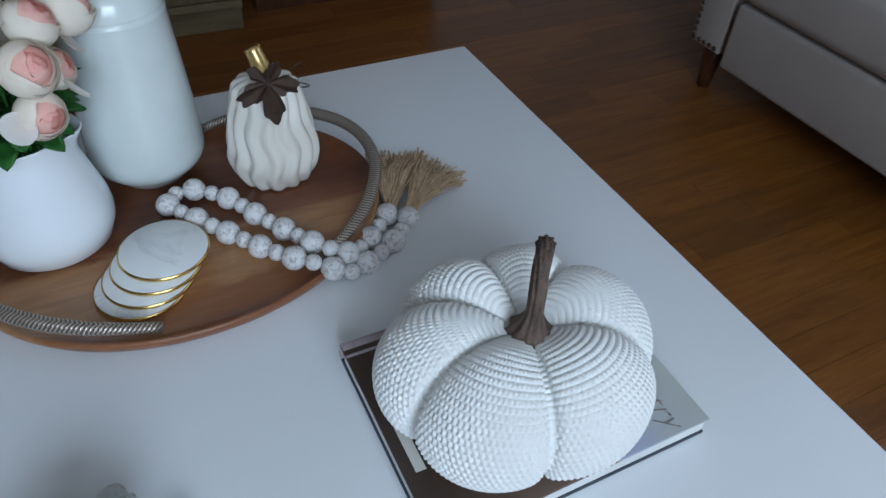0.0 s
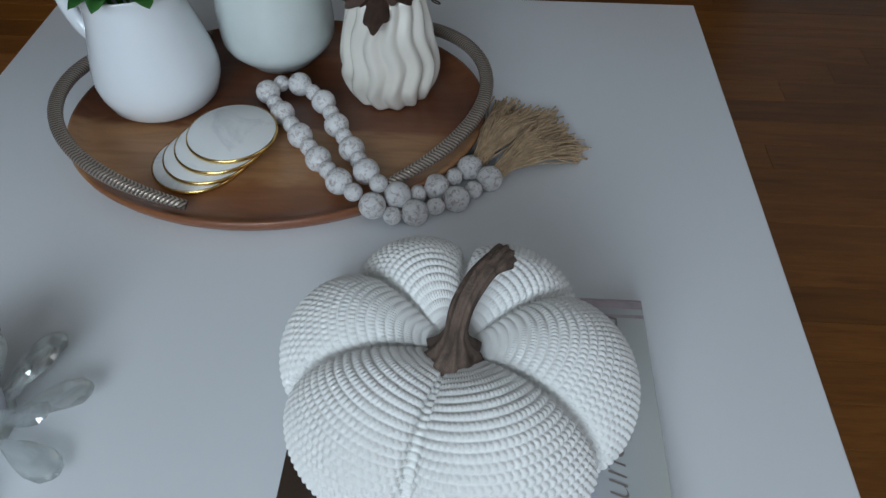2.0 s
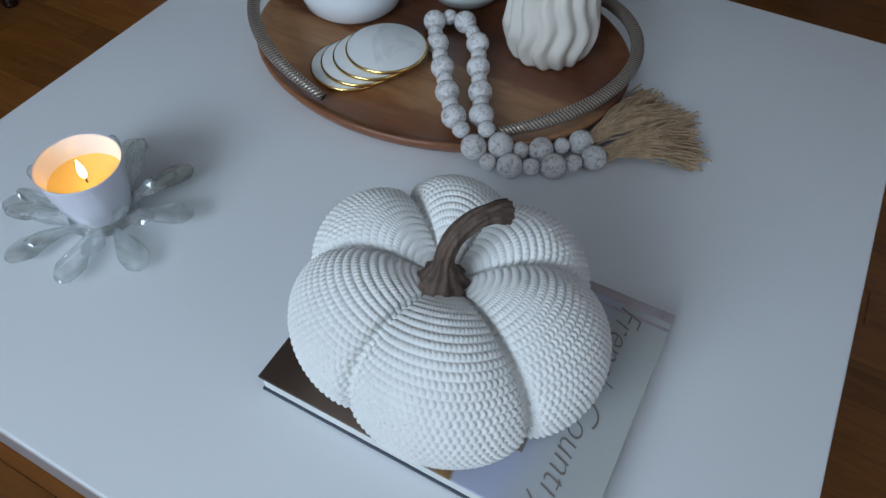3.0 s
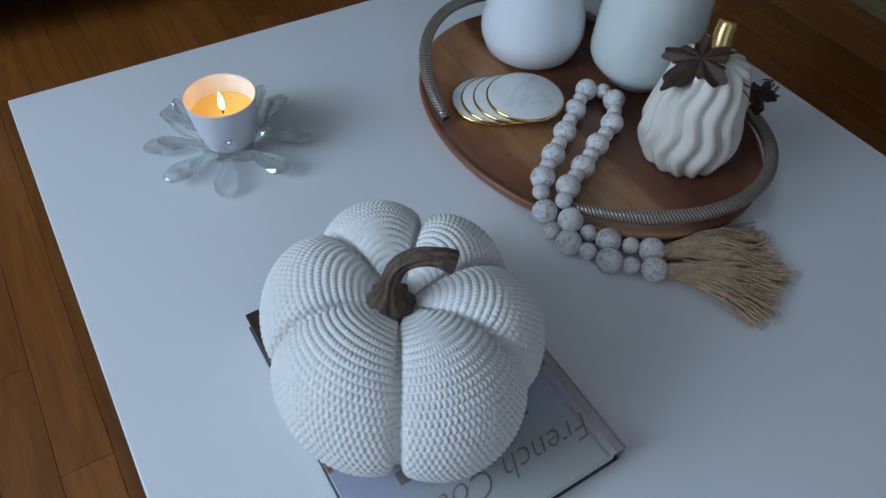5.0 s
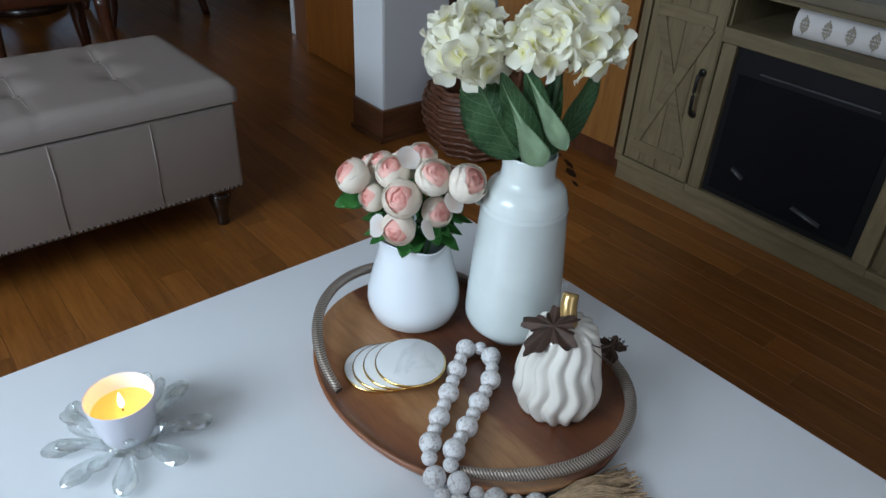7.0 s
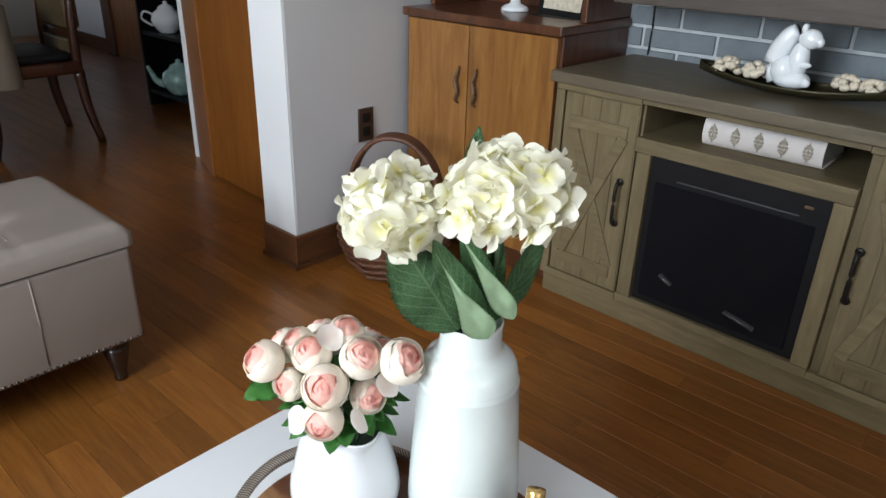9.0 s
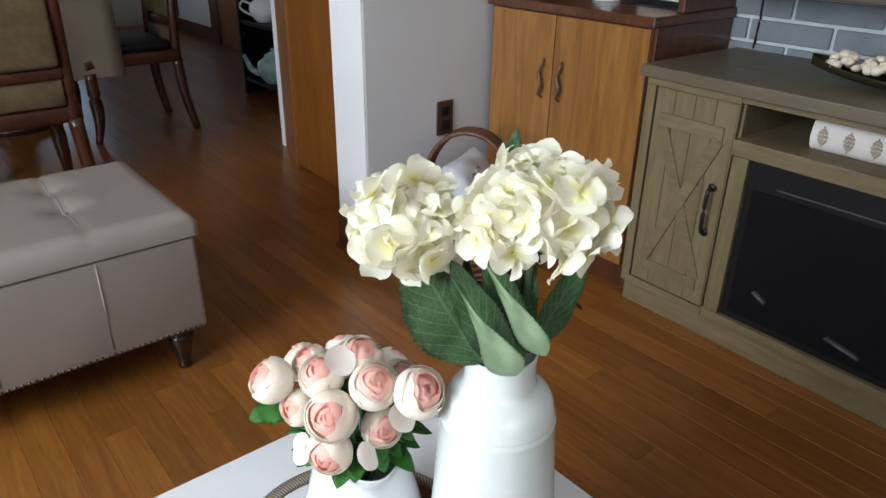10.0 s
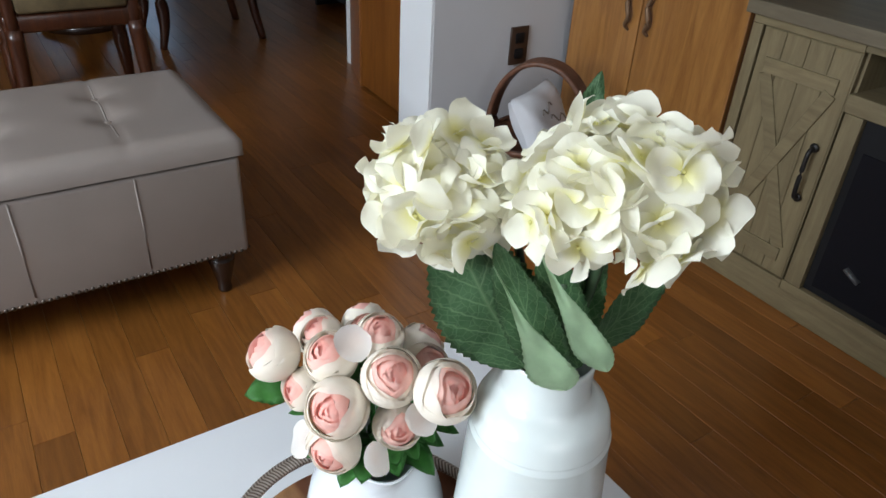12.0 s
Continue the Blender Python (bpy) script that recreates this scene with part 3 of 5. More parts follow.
fb = part("firebox", box(2.085, 2.115, 0.488, 0.987, 0.109, 0.576, 0.003), "black", con, "black electric fireplace insert", smooth=False)
part("glass_front", box(2.081, 2.0848, 0.515, 0.965, 0.13, 0.50, 0.001), "fireglass", fb, smooth=False)
part("vent_slot", box(2.079, 2.0848, 0.56, 0.90, 0.515, 0.519, 0.001), "dim_grey", fb, smooth=False)
part("control_panel", box(2.079, 2.0848, 0.530, 0.552, 0.541, 0.548, 0.001), "bronze", fb, smooth=False)
for a, b, z in ((0.60, 0.69, 0.16), (0.86, 0.90, 0.20)):
    part("ember_log", tube([(2.0795, a, z), (2.0795, b, z + 0.02)], 0.012, 10, 0.5), "dim_grey", fb)


def barn_door(y0, y1, handle_y):
    d = part("door", box(2.078, 2.094, y0, y1, 0.104, 0.712, 0.002), "rustic", con, smooth=False)
    n = 4
    for k in range(n):
        w = (y1 - y0 - 0.004) / n
        part("plank", box(2.0745, 2.0778, y0 + 0.002 + k * w + 0.0012, y0 + 0.002 + (k + 1) * w - 0.0012, 0.106, 0.710, 0.001, 1), "rustic", d, smooth=False)
    for z in (0.145, 0.605):
        part("rail", box(2.0685, 2.0743, y0 + 0.03, y1 - 0.03, z, z + 0.038, 0.0015), "rustic_h", d, smooth=False)
    c, h = ((y0 + y1) / 2, 0.395), math.atan2(0.42, y1 - y0 - 0.08)
    for s in (1, -1):
        m = Matrix.Translation((2.0715 if s > 0 else 2.0695, *c)) @ Matrix.Rotation(s * h, 4, "X")
        part("brace", box(-0.0022, 0.0028, -0.23, 0.23, -0.017, 0.017, 0.001, 1, m), "rustic_h", d, smooth=False)
    part("handle", tube(spline([(2.066, handle_y, 0.475), (2.048, handle_y, 0.465), (2.045, handle_y, 0.41), (2.048, handle_y, 0.35), (2.066, handle_y, 0.34)], 16),
                             0.006, 8), "black_metal", d, "black iron pull handle")
    for z in (0.475, 0.34):
        part("handle_plate", ball((2.064, handle_y, z), 0.012, 10, (0.35, 1, 1)), "black_metal", d)


barn_door(1.042, 1.303, 1.072)
barn_door(0.19, 0.414, 0.40)
con.location.x -= 0.018
con.rotation_euler.z = radians(-2.0)
alb = thing("photo_album", (2.2, 0.72, 0.622), "cream photo album with gilt flower prints lying on shelf", "album")
rows = []
for y in (0.562, 0.882):
    rows.append([(2.145 - 0.022 * math.cos(a), y, 0.664 + 0.04 * math.sin(a)) for a in [math.pi * (k / 12 - 0.5) for k in range(13)]])
bm = grid_bm(rows)
part("spine", merge(bm, box(2.143, 2.36, 0.5615, 0.8825, 0.7005, 0.7045), box(2.143, 2.36, 0.5615, 0.8825, 0.6235, 0.6275)), "album", alb)
part("page_block", box(2.146, 2.35, 0.568, 0.876, 0.628, 0.70), "page", alb, smooth=False)
part("cover", box(2.15, 2.362, 0.56, 0.884, 0.7048, 0.707), "album_dark", alb, "brown album cover", smooth=False)
for k in range(5):
    y = 0.60 + k * 0.063
    bm = bmesh.new()
    for j in range(11):
        a = 2 * math.pi * j / 10
        rr = 0.0 if j == 10 else 0.016
        bm = merge(bm, ball((2.1215, y + 0.55 * rr * math.cos(a), 0.664 + rr * math.sin(a)), 0.0045, 6, (0.3, 1, 1)))
    part("flower_print", merge(bm, box(2.1205, 2.1225, y - 0.0012, y + 0.0012, 0.638, 0.69)), "album_print", alb)

dish = thing("boat_dish", (2.27, 0.715, 0.772), "long olive metal boat dish on the console", "dish")
rows = []
for k in range(25):
    u = k / 24 * 2 - 1
    w = 0.075 * math.sqrt(max(0, 1 - u * u)) ** 1.2 + 0.002
    lift = 0.03 * u * u
    rows.append([(2.27 + w * math.cos(a), 0.715 + 0.27 * u, 0.774 + lift + 0.028 * (1 - math.sin(-a)) * (0.35 + 0.65 * abs(math.cos(a)))) for a in
                 [math.pi * (1 + j / 12) for j in range(13)]])
bm = grid_bm(rows)
bmesh.ops.solidify(bm, geom=bm.faces[:], thickness=0.004)
part("bowl", bm, "olive_dish", dish)
sq = thing("squirrel_figurine", (2.27, 0.745, 0.79), "glossy white ceramic squirrel figurine in the dish", "figurine")
body = merge(ball((2.27, 0.705, 0.842), 0.05, 20, (0.85, 0.95, 0.95)), ball((2.265, 0.672, 0.815), 0.06, 20, (0.8, 1.1, 0.5)), ball((2.265, 0.660, 0.875), 0.038, 18, (0.9, 0.95, 1.6)),
             ball((2.262, 0.635, 0.945), 0.034, 18, (0.85, 1.2, 0.92)), ball((2.26, 0.603, 0.938), 0.0165, 12), ball((2.248, 0.658, 0.975), 0.011, 10, (0.6, 1, 1.5)),
             ball((2.276, 0.662, 0.973), 0.011, 10, (0.6, 1, 1.5)), ball((2.242, 0.632, 0.868), 0.013, 12, (0.9, 2.0, 0.8)), ball((2.246, 0.617, 0.812), 0.016, 12, (0.9, 1.2, 0.9)))
body = merge(body, tube(spline([(2.285, 0.735, 0.80), (2.288, 0.752, 0.85), (2.288, 0.738, 0.90), (2.285, 0.712, 0.945), (2.282, 0.690, 0.965)], 18),
                        lambda u: 0.026 + 0.014 * math.sin(math.pi * min(1, u * 1.05)), 14))
for v in body.verts:
    v.co.x, v.co.y, v.co.z = 2.27 + (v.co.x - 2.27) * 0.82, 0.800 + (v.co.y - 0.775) * 0.74, 0.792 + (v.co.z - 0.79) * 0.84
part("figure", body, "porcelain", sq)
for k, (y, x, s) in enumerate(((0.90, 2.265, 0.042), (0.822, 2.266, 0.04), (0.585, 2.262, 0.038), (0.525, 2.27, 0.034))):
    fl = thing("dried_flower", (x, y, 0.80), "pale cream dried flower head lying in the dish", "dried flower", "flowers in the dish")
    bm = bmesh.new()
    random.seed(40 + k)
    for j in range(26):
        v = Vector((random.gauss(0, 1), random.gauss(0, 1), abs(random.gauss(0, 0.7)))).normalized()
        bm = merge(bm, ball(Vector((x, y, 0.812)) + v * s * 0.75, s * 0.36, 6, (1, 1, 0.7)))
    part("blossom", bm, "shell", fl)

# mantel shelf and its pink ornament
solid("mantel_shelf", box(2.25, 2.539, -0.15, 1.285, 0.965, 1.045, 0.004), "mantel", "taupe wooden mantel shelf fixed to the brick wall", "shelf", kind="thing")
orn = thing("pink_ornament", (2.34, 0.62, 1.045), "dusty pink fabric ornament on the mantel shelf", "ornament")
bm = bmesh.new()
for k in range(9):
    bm = merge(bm, ball((2.34, 0.52 + 0.03 * k, 1.068 + 0.008 * (k % 2)), 0.026, 8))
part("cluster", bm, "pink", orn)
cab_l = thing("power_cable", (2.533, 1.275, 0.78), "thin black cable hanging down the brick wall", "cable")
part("cable", tube(spline([(2.532, 1.283, 0.775), (2.532, 1.280, 0.86), (2.532, 1.282, 0.96), (2.532, 1.280, 1.1)], 14), 0.004, 6), "black", cab_l)

# ---------- built-in cabinets ----------


def wood_cabinet(y0, y1, hy, label):
    c = thing("wood_cabinet", (2.33, (y0 + y1) / 2, 0), label, "cabinet", "cabinets beside the fireplace")
    part("body", box(2.122, 2.53, y0 + 0.002, y1 - 0.002, 0.09, 0.862, 0.002), "red_wood", c, smooth=False)
    part("plinth", box(2.15, 2.53, y0 + 0.004, y1 - 0.004, 0.0, 0.0895, 0.002), "red_wood", c, smooth=False)
    part("counter", box(2.092, 2.53, y0 - 0.005, y1 - 0.001, 0.8625, 0.892, 0.005), "red_wood", c, smooth=False)
    mid = (y0 + y1) / 2 + 0.028
    for a, b, h in ((y0 + 0.012, mid - 0.002, hy - 0.04), (mid + 0.002, y1 - 0.025, hy + 0.04)):
        d = part("door", box(2.102, 2.1215, a, b, 0.10, 0.857, 0.003), "orange_wood", c, smooth=False)
        pts = spline([(2.10, h, 0.715), (2.086, h - 0.005, 0.70), (2.084, h + 0.006, 0.67), (2.083, h, 0.65), (2.084, h - 0.006, 0.625), (2.086, h + 0.005, 0.60), (2.10, h, 0.585)], 26)
        part("handle", tube(pts, lambda u: 0.0042 + 0.0035 * math.sin(math.pi * u) ** 2, 8), "bronze", d, "antique bronze curved pull")
    return c


wood_cabinet(1.364, 2.054, 1.735, "honey wood double-door cabinet with bronze pulls")
wood_cabinet(-0.55, 0.10, -0.22, "honey wood double-door cabinet standing beside console")
hut = thing("hutch", (2.4, 1.72, 0.892), "dark reddish wood open hutch on the cabinet", "hutch")
part("side_panel", box(2.24, 2.53, 1.367, 1.389, 0.893, 1.9, 0.003), "red_wood", hut, smooth=False)
part("side_panel", box(2.24, 2.53, 2.03, 2.052, 0.893, 1.9, 0.003), "red_wood", hut, smooth=False)
part("back_panel", box(2.515, 2.53, 1.390, 2.029, 0.893, 1.9), "red_wood", hut, smooth=False)
part("shelf", box(2.24, 2.514, 1.390, 2.029, 1.30, 1.325, 0.002), "red_wood", hut, smooth=False)
lb = thing("candle_stand", (2.33, 1.72, 0.893), "white pedestal stand on the cabinet top", "stand")
part("pedestal", lathe([(0.001, 0.893), (0.05, 0.893), (0.05, 0.902), (0.042, 0.910), (0.02, 0.918), (0.014, 0.942), (0.014, 1.012), (0.03, 1.032), (0.03, 1.042), (0.001, 1.042)], 2.33, 1.72, 28), "porcelain", lb)
pf = thing("framed_picture", (2.32, 1.53, 0.893), "black framed pale picture standing on the cabinet top", "picture frame")
fm = Matrix.Translation((2.34, 1.535, 0.893)) @ Matrix.Rotation(radians(-12), 4, "Z") @ Matrix.Rotation(radians(8), 4, "Y")
part("frame", merge(box(0, 0.016, -0.11, 0.11, 0.0, 0.018, m=fm), box(0, 0.016, -0.11, 0.11, 0.162, 0.18, m=fm), box(0, 0.016, -0.11, -0.092, 0.018, 0.162, m=fm),
                    box(0, 0.016, 0.092, 0.11, 0.018, 0.162, m=fm)), "black", pf, smooth=False)
part("picture", box(0.004, 0.010, -0.0915, 0.0915, 0.0185, 0.1615, m=fm), "shell", pf, smooth=False)
part("foot", box(2.28, 2.38, 1.44, 1.63, 0.8935, 0.863, 0.003), "black", pf, smooth=False)

# ---------- ottoman and sofa ----------


def tufted_top(x0, x1, y0, y1, zb, zt, tufts, nx=90, ny=44):
    """A padded lid with rounded rim and button dimples joined by stitched creases."""
    rows = []
    for j in range(ny + 1):
        row = []
        for i in range(nx + 1):
            u, v = i / nx, j / ny
            x, y = x0 + u * (x1 - x0), y0 + v * (y1 - y0)
            e = min(x - x0, x1 - x, y - y0, y1 - y)
            z = zt - 0.028 * max(0, 1 - e / 0.035) ** 2
            for tx, ty in tufts:
                d2 = (x - tx) ** 2 + (y - ty) ** 2
                z -= 0.017 * math.exp(-d2 / 0.0020)
                z -= 0.0022 * math.exp(-((x - tx) / 0.010) ** 2)
            row.append((x, y, z))
        rows.append(row)
    bm = grid_bm(rows)
    e = [q for q in bm.edges if q.is_boundary]
    r = bmesh.ops.extrude_edge_only(bm, edges=e)
    for v in r["geom"]:
        if isinstance(v, bmesh.types.BMVert):
            v.co.z = zb
    bmesh.ops.recalc_face_normals(bm, faces=bm.faces)
    return bm


OX0, OX1, OY0, OY1 = -0.45, 0.876, 1.815, 2.338
ott = thing("storage_ottoman", (0.21, 2.08, 0), "greige leather tufted storage ottoman with nailhead trim", "ottoman")
tufts = [(0.632 - 0.252 * k, y) for k in range(5) for y in (2.035, 2.205)]
part("lid", tufted_top(OX0 - 0.004, OX1 + 0.009, OY0 - 0.004, OY1 + 0.012, 0.399, 0.465, tufts), "leather", ott)
part("body", box(OX0, OX1, OY0, OY1, 0.126, 0.394, 0.012, 4), "leather", ott)
part("lid_seam", box(OX0 + 0.006, OX1 - 0.006, OY0 + 0.006, OY1 - 0.006, 0.3935, 0.3995), "black", ott)


def lid_height(x, y):
    """The lid's upper side between its buttons."""
    z = 0.465
    for tx, ty in tufts:
        z -= 0.017 * math.exp(-((x - tx) ** 2 + (y - ty) ** 2) / 0.0020) + 0.0022 * math.exp(-((x - tx) / 0.010) ** 2)
    return z


for tx, ty in tufts:
    part("button", ball((tx, ty, 0.444), 0.011, 10, (1, 1, 0.45)), "leather", ott)
for k in range(5):
    x = 0.632 - 0.252 * k
    part("welt_seam", tube([(x + 0.002 * math.sin(9 * y), y, lid_height(x, y)) for y in [1.90 + 0.0127 * q for q in range(31)]], 0.0022, 6), "welt", ott)
    part("stitch_seam", tube([(x, OY0 - 0.0005, 0.15), (x, OY0 - 0.0015, 0.27), (x, OY0 - 0.0005, 0.388)], 0.0019, 6), "leather", ott)
bm = bmesh.new()
for k in range(88):
    bm = merge(bm, ball((OX0 + 0.008 + k * 0.0149, OY0 - 0.001, 0.135), 0.0052, 6, (1, 0.6, 1)))
for k in range(35):
    bm = merge(bm, ball((OX1 + 0.001, OY0 + 0.01 + k * 0.0149, 0.135), 0.0052, 6, (0.6, 1, 1)))
part("nailhead_trim", bm, "nail", ott, "row of bronze nailheads")
for x in (OX0 + 0.07, OX1 - 0.065):
    for y in (OY0 + 0.045, OY1 - 0.05):
        part("leg", lathe([(0.001, 0.0), (0.017, 0.0), (0.019, 0.008), (0.017, 0.02), (0.024, 0.05), (0.034, 0.095), (0.034, 0.105), (0.026, 0.11), (0.034, 0.118), (0.034, 0.1255)], x, y, 20),
             "dark_leg", ott, "dark turned wooden leg")

sofa = thing("sofa", (-0.3, -1.35, 0), "greige upholstered sofa with nailhead trimmed arm", "sofa")
part("front_rail", box(-1.7, 1.13, -1.8, -0.918, 0.124, 0.305, 0.012, 3), "sofa_cover_lit", sofa)
part("seat_cushion", box(-1.69, -0.28, -1.7, -0.905, 0.31, 0.47, 0.035, 4), "sofa_cover_lit", sofa)
part("seat_cushion", box(-0.27, 1.125, -1.7, -0.905, 0.31, 0.47, 0.035, 4), "sofa_cover_lit", sofa)
part("backrest", box(-1.7, 1.13, -1.98, -1.72, 0.3, 0.86, 0.06, 4), "sofa_cover_lit", sofa)
arm = part("arm", box(1.135, 1.27, -1.95, -0.945, 0.135, 0.62, 0.03, 4), "sofa_cover_lit", sofa)
part("arm_panel", box(1.15, 1.262, -0.9445, -0.93, 0.145, 0.60, 0.006, 2), "sofa_cover_lit", sofa)
part("arm", box(-1.85, -1.705, -1.95, -0.945, 0.135, 0.62, 0.03, 4), "sofa_cover_lit", sofa)
bm = bmesh.new()
for k in range(24):
    bm = merge(bm, ball((1.252, -0.929, 0.16 + k * 0.019), 0.007, 8, (1, 0.6, 1)))
for k in range(5):
    bm = merge(bm, ball((1.168 + k * 0.02, -0.929, 0.158), 0.007, 8, (1, 0.6, 1)))
part("nailhead_trim", bm, "nail", arm, "row of bronze nailheads")
for x in (-1.75, 1.225):
    for y in (-1.88, -1.0):
        part("leg", lathe([(0.001, 0), (0.018, 0), (0.03, 0.11), (0.03, 0.1345), (0.001, 0.1345)], x, y, 16), "red_wood", sofa)

# ---------- dining end ----------
dt = thing("dining_table", (0.95, 4.75, 0), "dark dining table under a hanging cloth", "dining table")
part("tabletop", box(0.50, 1.40, 4.1, 5.6, 0.71, 0.745, 0.01), "red_wood", dt)
part("pedestal", lathe([(0.001, 0.0), (0.22, 0.0), (0.22, 0.04), (0.09, 0.1), (0.07, 0.3), (0.11, 0.5), (0.08, 0.69), (0.2, 0.709), (0.001, 0.709)], 0.95, 4.75, 24), "dark_leg", dt)
tc = thing("tablecloth", (0.95, 4.75, 0.746), "beige tablecloth hanging over the dining table", "tablecloth")
rows = []
for ring in range(9):
    row = []
    for k in range(80):
        a = 2 * math.pi * k / 80
        c, s = math.cos(a), math.sin(a)
        q = 1 / max(abs(c), abs(s))
        h = min(1, ring / 5)
        drop = max(0, ring - 5) / 3
        wv = 1 + 0.02 * drop * math.sin(14 * a)
        row.append((0.95 + 0.458 * h * q * c * wv, 4.85 + 0.758 * h * q * s * wv, 0.748 - 0.40 * drop))
    rows.append(row)
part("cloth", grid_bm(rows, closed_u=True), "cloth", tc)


def dining_chair(x, y, turn, fabric):
    c = thing("dining_chair", (0, 0, 0), "carved dark wood dining chair with padded back", "chair", "chairs round the dining table")
    part("seat", box(-0.228, 0.228, -0.205, 0.24, 0.453, 0.50, 0.02, 3), fabric, c)
    part("seat_frame", box(-0.235, 0.235, -0.25, 0.25, 0.385, 0.452, 0.012), "chair_wood", c)
    for s in (-1, 1):
        part("leg", tube(spline([(s * 0.225, -0.29, 0.0), (s * 0.212, -0.25, 0.2), (s * 0.203, -0.236, 0.4)], 12), lambda u: 0.021 + 0.009 * u, 10), "chair_wood", c)
        part("leg", tube(spline([(s * 0.23, 0.25, 0.0), (s * 0.222, 0.225, 0.12), (s * 0.215, 0.225, 0.25), (s * 0.222, 0.228, 0.37)], 14),
                         lambda u: 0.018 + 0.012 * u + 0.008 * math.sin(math.pi * u) ** 2, 10), "chair_wood", c)
        part("back_post", tube(spline([(s * 0.203, -0.236, 0.38), (s * 0.203, -0.25, 0.7), (s * 0.198, -0.30, 1.05)], 14), 0.024, 10), "chair_wood", c)
    part("crest_rail", tube(spline([(-0.203, -0.302, 1.04), (-0.12, -0.305, 1.09), (0, -0.305, 1.11), (0.12, -0.305, 1.09), (0.203, -0.302, 1.04)], 18), 0.028, 10), "chair_wood", c)
    part("back_rail", box(-0.19, 0.19, -0.268, -0.236, 0.557, 0.603, 0.008), "chair_wood", c)
    part("back_pad", box(-0.18, 0.18, -0.30, -0.225, 0.605, 1.03, 0.02, 3), "gold_fabric", c, "gold damask padded back")
    part("lower_pad", box(-0.183, 0.183, -0.268, -0.226, 0.455, 0.554, 0.012, 2), "gold_fabric", c)
    c.matrix_basis = pose(x, y, 0, 0, 0, turn)
    return c


dining_chair(0.735, 3.40, 0, "gold_fabric")
bpy.context.view_layer.update()
dining_chair(1.475, 4.335, 90, "black")



def dry_leaf(x, y, length, width, seed):
    """A curled bit of dark dry leaf lying on the floor."""
    random.seed(seed)
    d, q = Vector((-0.42, -0.91, 0)), Vector((0.91, -0.42, 0))
    rows = []
    for i in range(9):
        u = i / 8
        w = width * (math.sin(math.pi * (0.04 + 0.92 * u)) ** 0.8) * random.uniform(0.75, 1.2)
        rows.append([Vector((x, y, 0.0012)) + d * (length * (u - 0.5)) + q * (w * v) + Vector((0, 0, 0.0025 * v * v + 0.001 * math.sin(5 * u))) for v in (-0.5, -0.2, 0.2, 0.5)])
    b = grid_bm(rows)
    bmesh.ops.solidify(b, geom=b.faces[:], thickness=0.0008)
    lf = thing("dry_leaf", (x, y, 0), "dark brown dry leaf scrap on the wooden floor", "leaf", "leaf scraps on the floor")
    part("blade", b, "rust_leaf", lf)


for k, (x, y, length, width) in enumerate(((2.031, 1.51, 0.085, 0.020), (1.982, 1.455, 0.075, 0.030), (1.928, 1.387, 0.05, 0.014), (2.062, 1.585, 0.02, 0.014))):
    dry_leaf(x, y, length, width, 50 + k)

bk = thing("black_bookcase", (2.5, 4.34, 0), "black open bookcase holding china teapots", "bookcase")
for y in (3.94, 4.71):
    part("side_panel", box(2.36, 2.7, y, y + 0.025, 0, 1.8, 0.002), "black", bk, smooth=False)
for z in (0.09, 0.462, 0.83, 1.2, 1.6):
    part("shelf", box(2.365, 2.69, 3.966, 4.709, z, z + 0.025, 0.002), "black", bk, smooth=False)
part("back_panel", box(2.70, 2.712, 3.94, 4.735, 0, 1.8), "black", bk, smooth=False)


def teapot(x, y, z, s, mat, label, turn):
    """A round pot; its spout points the way that turn gives, its handle the other way."""
    t = thing("teapot", (x, y, z), label, "teapot", "teapots on the bookcase")
    c, q = math.cos(radians(turn)), math.sin(radians(turn))
    prof = [(0.001, 0), (0.06, 0), (0.065, 0.008), (0.10, 0.05), (0.112, 0.09), (0.10, 0.135), (0.06, 0.165), (0.055, 0.17)]
    part("pot", lathe([(r * s, z + h * s) for r, h in prof], x, y, 28), mat, t)
    part("lid", lathe([(0.062 * s, z + 0.17 * s), (0.05 * s, z + 0.185 * s), (0.015 * s, z + 0.20 * s), (0.018 * s, z + 0.215 * s), (0.001, z + 0.222 * s)], x, y, 24), mat, t)
    for nm, pts, r in (("spout", ((0.09, 0.06), (0.14, 0.09), (0.165, 0.14), (0.185, 0.185)), lambda u: (0.024 - 0.012 * u) * s),
                       ("handle", ((-0.095, 0.13), (-0.15, 0.15), (-0.17, 0.10), (-0.10, 0.05)), lambda u: 0.009 * s)):
        part(nm, tube(spline([(x + c * k * s, y + q * k * s, z + h * s) for k, h in pts], 16), r, 10), mat, t)


teapot(2.44, 4.43, 0.116, 1.0, "teal", "pale teal painted china teapot", 154)
teapot(2.45, 4.52, 0.488, 0.86, "porcelain", "white china teapot on bookcase shelf", -26)

# wicker basket with a pillow beside the partition
bs = thing("wicker_basket", (1.835, 1.825, 0), "brown wicker basket with a tall hoop handle", "basket")
part("basket_body", lathe([(0.001, 0.0), (0.10, 0.0), (0.13, 0.03), (0.165, 0.12), (0.168, 0.19), (0.15, 0.25), (0.14, 0.262), (0.13, 0.25), (0.12, 0.06), (0.001, 0.05)], 1.835, 1.825, 72,
                          lambda a, r, z: r * (1.18 + 0.02 * math.sin(36 * a + 90 * z)) if r > 0.12 else r), "wicker", bs)
